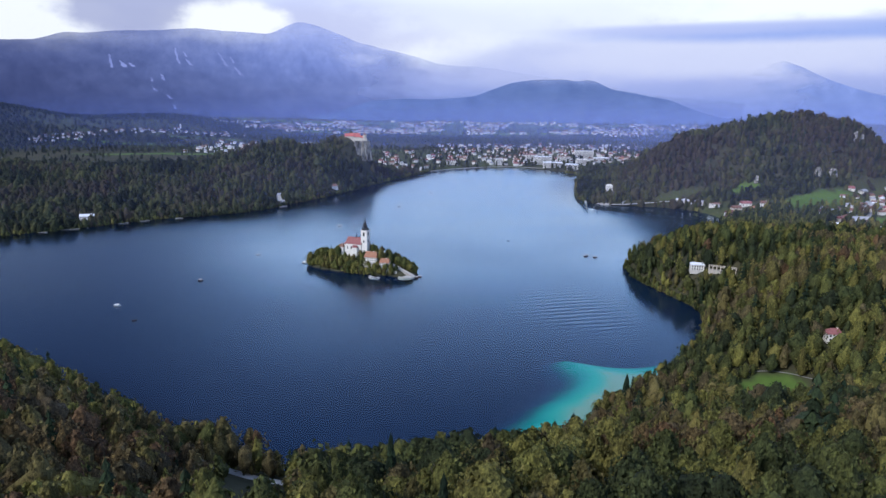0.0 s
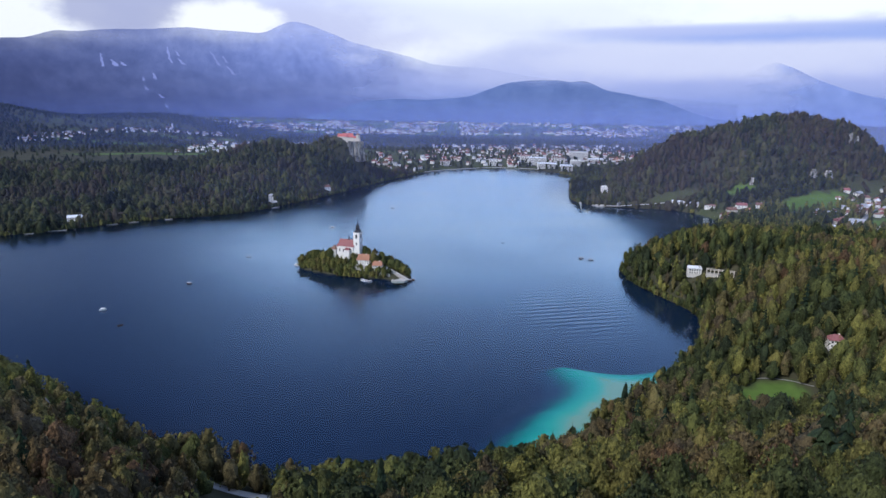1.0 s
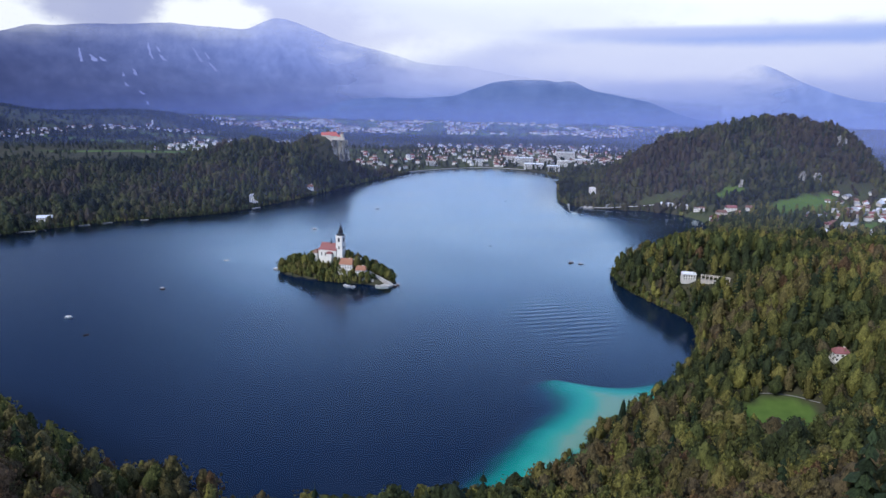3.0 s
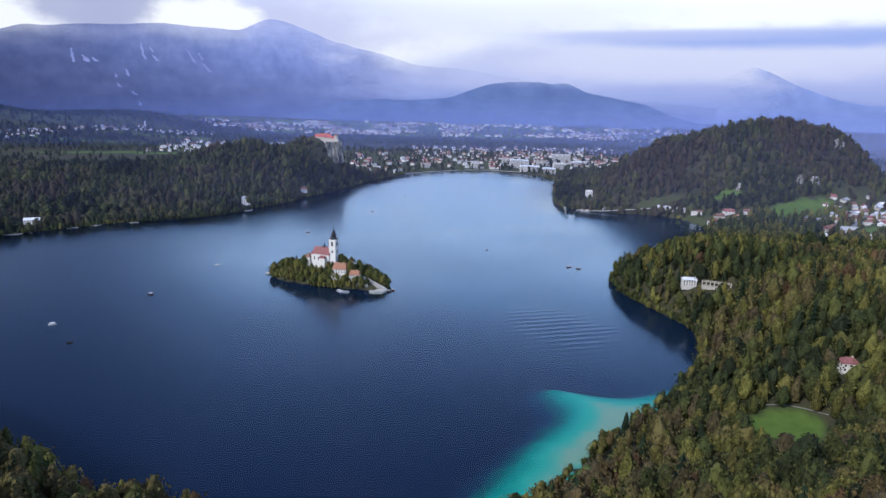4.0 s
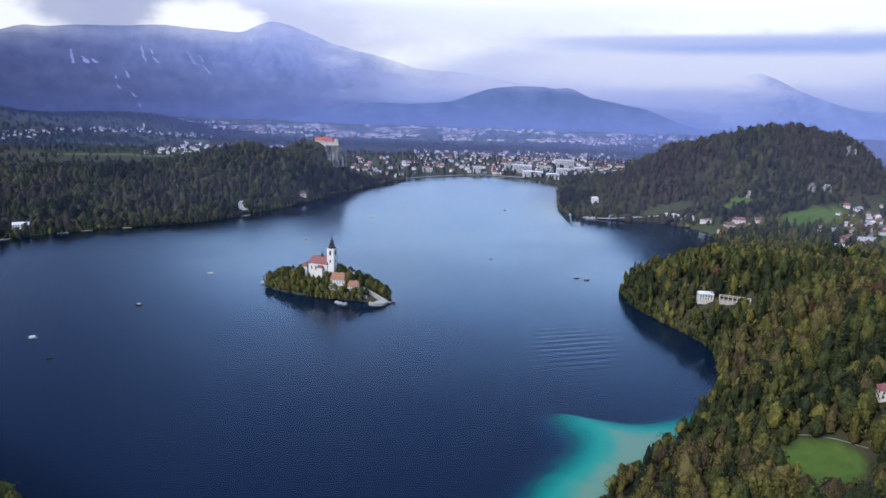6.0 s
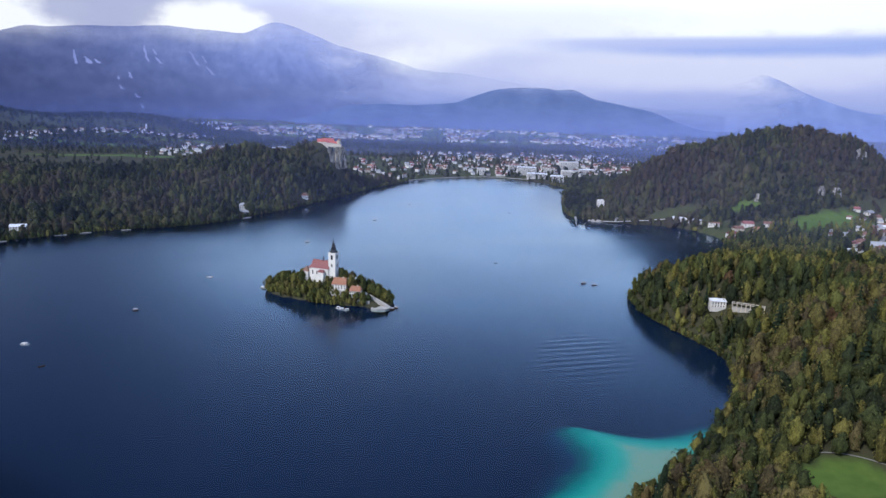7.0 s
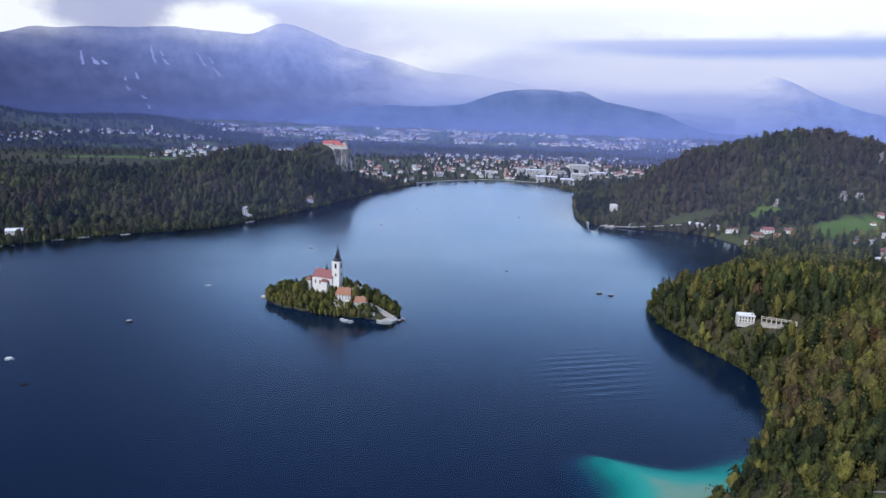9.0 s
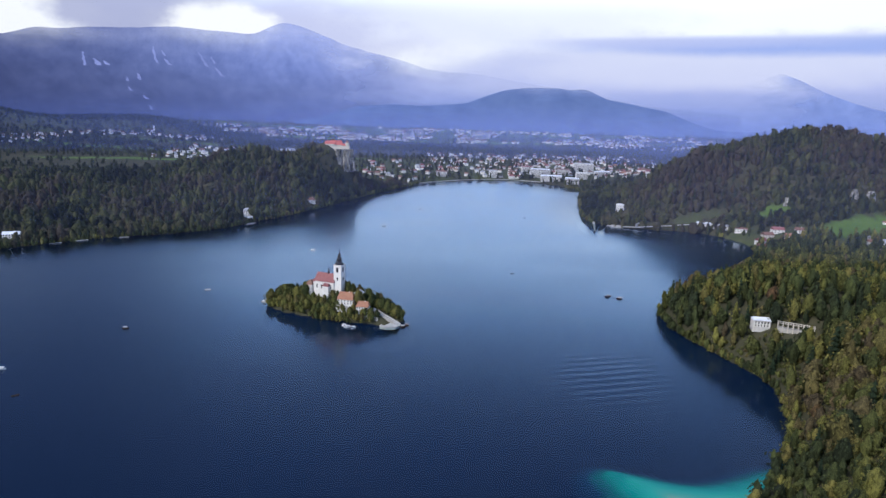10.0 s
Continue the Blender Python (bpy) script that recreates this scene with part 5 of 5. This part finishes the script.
def build_villages():
    rng = np.random.default_rng(5)
    walls = [plaster, plaster, plaster_old]
    roofs = [tiles_brown, tiles_red, tiles_brown, grey_roof, tiles_orange, slate]
    g = "houses of the village"
    spots = [(600, 1140, 18, 12, 8, tiles_red), (622, 1160, 20, 12, 9, tiles_brown), (640, 1128, 16, 11, 8, tiles_orange), (648, 1175, 22, 12, 9, tiles_red), (585, 1112, 14, 10, 7, tiles_brown), (670, 1150, 16, 11, 8, tiles_brown),
             (700, 952, 34, 13, 7, white_roof), (742, 985, 40, 14, 6, grey_roof), (690, 990, 15, 11, 8, tiles_brown), (612, 922, 13, 10, 6, grey_roof), (640, 905, 12, 9, 6, tiles_brown)]
    for x, y, w_, d_, h, roof in spots:
        house((x, y, ground_at(x, y)), rng.uniform(-0.5, 0.5), w_ * 0.85, d_, h * 0.65, d_ * 0.36, walls[int(rng.integers(3))], roof, "white village house with a wide tiled roof" if roof not in (white_roof, grey_roof) else "long white hall with a pale roof", floors=2, group=g)
    k = 0
    taken = []
    while k < 118:
        x, y = rng.uniform(660, 1060), rng.uniform(930, 1225)
        if meadow_mask(np.array([x]), np.array([y]))[0] > 0.2 or x < 0.8 * y - 130 or any((x - a) ** 2 + (y - b) ** 2 < 190 for a, b in taken):
            continue
        taken.append((x, y))
        k += 1
        w_, roof = rng.uniform(8, 15), (tiles_brown, grey_roof, white_roof, tiles_brown, grey_roof, tiles_red)[int(rng.integers(6))]
        house((x, y, ground_at(x, y)), rng.uniform(-0.8, 0.8), w_, w_ * 0.78, rng.uniform(3.0, 5.2), w_ * rng.uniform(0.26, 0.36), walls[int(rng.integers(3))], roof, "white village house with a low pitched roof", hip=(0, 2.0)[k % 2], floors=2 if k < 12 else 0, group=g)
    # parked trailers on the camp ground
    van = Shape().box(-3.4, 3.4, -1.15, 1.15, 0.45, 2.7).mesh("cabin", boat_white)
    wheel = Shape().lathe([(0.34, -0.1), (0.34, 0.1)], 10).mesh("wheel", slate)
    for k in range(34):
        row, col = divmod(k, 9)
        x, y = 652 + col * 11 + row * 9 + rng.uniform(-1, 1), 872 + row * 13 + col * 4.0 + rng.uniform(-1, 1)
        ob = thing("trailer", (x, y, ground_at(x, y)), rng.uniform(0.1, 0.5), "white parked camping trailer on the grass", "trailer", "trailers on the camp ground")
        part("cabin", van, None, ob)
        part("window", Shape().box(-2.6, 2.6, -1.2, 1.2, 1.5, 2.1), dark_glass, ob)
        for s in (-1, 1):
            part("wheel", wheel, None, ob, at=pose(0, s * 1.0, 0.34, 90))

    # the town: a few kinds of house, repeated
    kinds = []
    for k in range(10):
        w_ = rng.uniform(9, 16)
        kinds.append((house((0, 0, -60), 0, w_, w_ * rng.uniform(0.65, 0.85), rng.uniform(5, 8), w_ * rng.uniform(0.25, 0.38), walls[k % 3], roofs[k % 6], "pale town house with a pitched tiled roof", hip=(0, 2.5)[k % 2], chimney=False, group="houses of the town"), [0]))

    def settle(n, x0, x1, y0, y1, seed, group, label, grow_=1.0):
        r = np.random.default_rng(seed)
        done = tries = 0
        taken = []
        while done < n and tries < 4000:
            tries += 1
            x, y = r.uniform(x0, x1), y0 + (y1 - y0) * r.uniform() ** 1.35
            if shore_distance(np.array([x]), np.array([y]))[0] < 22 or any((x - a) ** 2 + (y - b) ** 2 < 300 for a, b in taken):
                continue
            if ground_at(x, y) > 45:
                continue
            taken.append((x, y))
            done += 1
            ob, count = kinds[int(r.integers(10))]
            m = pose(x, y, ground_at(x, y), 0, 0, r.uniform(-40, 40))
            if count[0]:
                ob = copy_thing(ob, m)
            count[0] += 1
            ob.matrix_basis = m
            tagged(ob, label, "house", group)

    settle(165, 120, 1000, 2060, 2850, 21, "houses of the town", "pale town house with a pitched tiled roof")
    settle(40, -110, 140, 1900, 2500, 22, "houses of the town", "pale town house below the castle hill")
    g = "hotels at the lake"
    for x, y, w_, d_, h, roof, label in ((455, 2010, 62, 26, 15, white_roof, "long white lakeside hotel with a flat pale roof"), (435, 2070, 60, 20, 24, white_roof, "white terraced hotel block above the lake"),
                                         (500, 1940, 40, 24, 17, white_roof, "white lakeside hotel with pale balconies"), (610, 2210, 66, 18, 30, grey_roof, "tall pale grey hotel slab"), (650, 2130, 50, 18, 14, white_roof, "low white hotel wing"),
                                         (290, 2072, 26, 16, 20, grey_roof, "square white hotel by the lake"), (520, 2130, 44, 18, 18, tiles_brown, "white town hotel with a brown roof"), (130, 2060, 34, 16, 14, tiles_brown, "white villa hotel in the park"),
                                         (420, 2200, 36, 16, 18, tiles_red, "white town hotel with a red roof"), (560, 2050, 36, 18, 18, plaster, "white hotel annex near the shore")):
        ob = house((x, y, ground_at(x, y)), rng.uniform(-0.15, 0.15) - 0.15, w_, d_, h, 2.5, plaster, roof, label, hip=3, chimney=False, name="hotel", category="hotel", group=g)
        floors_ = int(h / 3.4)
        for f in range(floors_):
            part("balcony", Shape().box(-w_ / 2 + 1, w_ / 2 - 1, -d_ / 2 - 1.5, -d_ / 2 - 0.01, 3.4 * f + 0.9, 3.4 * f + 1.9), plaster, ob)
            part("window_band", Shape().box(-w_ / 2 + 1.5, w_ / 2 - 1.5, -d_ / 2 - 0.06, -d_ / 2 + 0.02, 3.4 * f + 2.2, 3.4 * f + 3.1), dark_glass, ob)
    # parish church under the castle
    ob = house((-22, 1835, ground_at(-22, 1835)), 1.2, 26, 12, 9, 6, plaster, tiles_brown, "white parish church with a slim spire", chimney=False, name="parish_church", category="church", floors=1, bays=4)
    part("tower", Shape().box(13.2, 19.2, -3, 3, -2, 24), plaster, ob)
    part("spire", Shape().lathe([(4.0, 24), (2.0, 28), (1.2, 34), (0.1, 42)], 8, at=(16.2, 0, 0)), slate, ob)
    ob = house((-1173, 3255, ground_at(-1173, 3255)), 0.4, 26, 12, 10, 6, plaster, tiles_brown, "white village church on a rise", chimney=False, name="village_church", category="church")
    part("tower", Shape().box(13.2, 20, -3.4, 3.4, -2, 32), plaster, ob)
    part("spire", Shape().lathe([(4.6, 32), (2.0, 38), (0.1, 48)], 8, at=(16.6, 0, 0)), slate, ob)
    # far villages on the plain
    r = np.random.default_rng(77)
    spots = []
    while len(spots) < 1000:
        a, dist = radians(r.uniform(-17, 26)), r.uniform(3680, 4330)
        if value_noise(np.array([math.degrees(a) * 0.5]), np.array([dist / 130]), 9)[0] > 0.52:
            spots.append((math.sin(a) * dist, math.cos(a) * dist))
    hamlet("far_villages", spots, 10, 22, "scattered pale houses of villages across the plain", r)
    hamlet("north_village", [(r.uniform(-860, -430), r.uniform(2380, 2850)) for _ in range(110)], 9, 15, "pale houses of a village among fields", r)
    spots = [(r.uniform(130, 1050), r.uniform(2130, 2950)) for _ in range(260)]
    hamlet("town_quarter", [(x, y) for x, y in spots if ground_at(x, y) < 40], 8, 14, "pale houses crowding the town behind the lake", r)
    line = np.array([(-1500, 2560), (-1424, 2660), (-1378, 2888), (-1266, 3117), (-1161, 3166), (-945, 3216), (-880, 3260)], float)
    spots = [tuple(line[int(k)] + (line[int(k) + 1] - line[int(k)]) * (k % 1) + r.normal(0, 38, 2)) for k in r.uniform(0, 5.99, 170)]
    hamlet("hill_foot_village", [(x, y) for x, y in spots if ground_at(x, y) < 60], 9, 15, "pale houses of a village under the wooded hill", r)


def hamlet(name, spots, small, large, label, r):
    """Far houses too small to pick apart, walls and roofs in one mesh."""
    q, roof_from = Shape(), []
    spots = np.array(spots)
    for (x, y), z in zip(spots, land_height(spots[:, 0], spots[:, 1])):
        w_ = r.uniform(small, large)
        d_, h, tn = w_ * 0.75, r.uniform(0.35, 0.6) * w_, r.uniform(-0.6, 0.6)
        q.box(-w_ / 2, w_ / 2, -d_ / 2, d_ / 2, -2, h, turn=tn, at=(x, y, z))
        start = len(q.f)
        q.gable(-w_ / 2, w_ / 2, -d_ / 2, d_ / 2, h, h + w_ * 0.3, 0, 0.3, 0.2, turn=tn, at=(x, y, z))
        roof_from.append((start, len(q.f)))
    me = q.mesh(name, plaster)
    me.materials.append(tiles_brown)
    me.materials.append(grey_roof)
    for n, (start, end) in enumerate(roof_from):
        for k in range(start, end):
            me.polygons[k].material_index = 1 + n % 2
    tagged(new(name, me), label, "houses", kind="stuff")


def plant_island():
    rng = np.random.default_rng(12)
    x, y = np.meshgrid(np.arange(-148, 16, 4.9), np.arange(735, 860, 5.0))
    x, y = (a.ravel() + rng.uniform(-2.4, 2.4, a.size) for a in (x, y))
    d, u, v = island_distance(x, y)
    c, s = math.cos(TURN), math.sin(TURN)
    a, b = (x + 59) * c + (y - 788) * s, -(x + 59) * s + (y - 788) * c
    keep = (d < -0.2)
    for a0, a1, b0, b1 in ((-37, 5, -6.5, 6.5), (-16, -6, -11, -5), (3, 23, -14.5, -2), (25, 40, -14, -3), (15, 26, -3, 8), (38, 68, -9, 0.5), (48, 90, -26, 1)):
        keep &= ~((a > a0) & (a < a1) & (b > b0) & (b < b1))
    for i in np.nonzero(keep)[0]:
        front = b[i] < -9
        tall = rng.uniform(6, 13) if front else rng.uniform(8, 18)
        if a[i] > 40:
            tall *= 0.85
        fir = rng.uniform() < (0.10 if front else 0.30)
        kind = int(rng.integers(7, 9)) if fir else int(rng.integers(0, 7))
        z = float(land_height(x[i:i + 1], y[i:i + 1])[0]) - 0.5
        plant(kind, x[i], y[i], z, tall * (1.15 if fir else 1), tall * (1.1 if fir else rng.uniform(0.6, 0.95)), rng.uniform(0, 6.28), float(np.clip(rng.normal(0.39, 0.15), 0.05, 0.75)),
              "slim dark fir on the church island" if fir else "bushy green broadleaf tree on the church island", "trees on the island")


def island_thicket():
    """Low growth that fills the island's edge down to the water."""
    rng = np.random.default_rng(29)
    a = np.arange(0, 2 * math.pi, 0.03)
    x0 = ISLAND_AT[0] + (76 * np.cos(a)) * math.cos(TURN) - 27 * np.sin(a) * math.sin(TURN)
    y0 = ISLAND_AT[1] + (76 * np.cos(a)) * math.sin(TURN) + 27 * np.sin(a) * math.cos(TURN)
    x = np.concatenate([x0 + rng.uniform(-2, 2, len(a)), ISLAND_AT[0] + (x0 - ISLAND_AT[0]) * 0.9 + rng.uniform(-3, 3, len(a)), ISLAND_AT[0] + (x0 - ISLAND_AT[0]) * 0.78 + rng.uniform(-4, 4, len(a))])
    y = np.concatenate([y0 + rng.uniform(-2, 2, len(a)), ISLAND_AT[1] + (y0 - ISLAND_AT[1]) * 0.88 + rng.uniform(-2, 2, len(a)), ISLAND_AT[1] + (y0 - ISLAND_AT[1]) * 0.72 + rng.uniform(-3, 3, len(a))])
    u, v = (x + 59) * math.cos(TURN) + (y - 788) * math.sin(TURN), -(x + 59) * math.sin(TURN) + (y - 788) * math.cos(TURN)
    keep = ~((u > 44) & (v < 2)) & ~((u > 25) & (u < 37) & (v < -24)) & (rng.uniform(size=len(x)) < 0.75)
    for a0, a1, b0, b1 in ((-37, 5, -7, 7), (-16, -6, -11, -5), (3, 23, -14, -2), (25, 40, -13.5, -3), (38, 68, -9, 0.5)):
        keep &= ~((u > a0) & (u < a1) & (v > b0) & (v < b1))
    x, y = x[keep], y[keep]
    tall = rng.uniform(4.5, 9.5, len(x))
    z = np.maximum(land_height(x, y), 0) - 0.6
    grow("island_thicket", leaves, LOW, x, y, z, tall, tall * rng.uniform(0.9, 1.2, len(x)), 0.15 + 0.5 * rng.uniform(size=len(x)), rng, "green thicket along the edge of the island")


def rock_outcrop(x, y, wide, high, seed, label):
    """A craggy limestone face standing out of a wooded slope."""
    rows, cols = 9, 22
    v, f = [], []
    for i in range(rows):
        t = i / (rows - 1)
        for j in range(cols):
            a = 2 * math.pi * j / cols
            rib = float(fractal(np.array([math.cos(a) * 3 + seed]), np.array([math.sin(a) * 3 + t * 1.5]), 1.0, seed, 4)[0])
            r = wide * (1 - 0.55 * t ** 1.6) * (1 + 1.1 * rib)
            v.append((r * math.cos(a), 0.6 * r * math.sin(a), -4 + (high + 4) * t + rib * high * 0.4 * t))
        f += [(i * cols + j, i * cols + (j + 1) % cols, (i + 1) * cols + (j + 1) % cols, (i + 1) * cols + j) for j in range(cols)] if i < rows - 1 else [tuple(i * cols + j for j in range(cols))]
    ob = new("rock_outcrop", Shape().add(v, f).mesh("rock_outcrop", cliff_rock))
    ob.matrix_basis = pose(x, y, ground_at(x, y))
    tagged(ob, label, "rock", "rock outcrops")


def bare_tree(x, y, tall, seed):
    """A leafless pale tree: stem and forked limbs."""
    rng = np.random.default_rng(seed)
    ob = thing("bare_tree", (x, y, ground_at(x, y)), 0.0, "pale leafless tree among the autumn crowns", "tree")
    part("trunk", Shape().lathe([(0.30, -1), (0.22, tall * 0.5), (0.10, tall)], 7), dead_wood, ob)
    for k in range(9):
        a, h, ln = 2.4 * k + rng.uniform(0, 1), tall * rng.uniform(0.5, 0.95), tall * rng.uniform(0.15, 0.3)
        c, q = Shape(), Shape().lathe([(0.09, 0.0), (0.03, ln)], 5)
        c.add([(px + math.cos(a) * pz * 0.7, py + math.sin(a) * pz * 0.7, h + pz * 0.75) for px, py, pz in q.v], q.f)
        part("limb", c, dead_wood, ob)


dead_wood = plain("pale_dead_wood", (0.30, 0.28, 0.25), (0.52, 0.49, 0.45), 1.0, 0.85, 0.4)
tiles_castle = plain("castle_roof_tiles", (0.40, 0.10, 0.09), (0.56, 0.18, 0.16), 2.0, 0.7, 0.4)


def cliff_material():
    m, g = material("limestone_cliff")
    p = g.n("ShaderNodeNewGeometry", 0)
    streak = g.noise(g.scaled(p, (1 / 5, 1 / 5, 1 / 30)), 1.0, 5, 0.65)
    crack = g.noise(p, 1 / 3, 5, 0.6)
    col = g.ramp(g.math("ADD", g.math("MULTIPLY", streak, 0.65), g.math("MULTIPLY", crack, 0.35)), [(0.40, (0.05, 0.052, 0.045)), (0.49, (0.22, 0.21, 0.19)), (0.62, (0.54, 0.52, 0.48))])
    return finish(m, g, g.n("ShaderNodeBsdfPrincipled", 0, {"Base Color": col, "Roughness": 0.95, "Normal": bumped(g, crack, 0.9, 2.0)}))


cliff_rock = cliff_material()
build_island()
plant_island()
island_thicket()
build_boats()
build_castle()
build_cape()
build_shores()
build_villages()
rock_outcrop(-201, 349, 5.0, 17, 5, "pale limestone crag among the trees of the slope")
for k_, (rx, ry, rw, rh) in enumerate(ROCKS):
    rock_outcrop(rx, ry, rw, rh, 11 + k_, "pale rock face showing through the wooded hill")
bare_tree(64, 212, 19, 3)
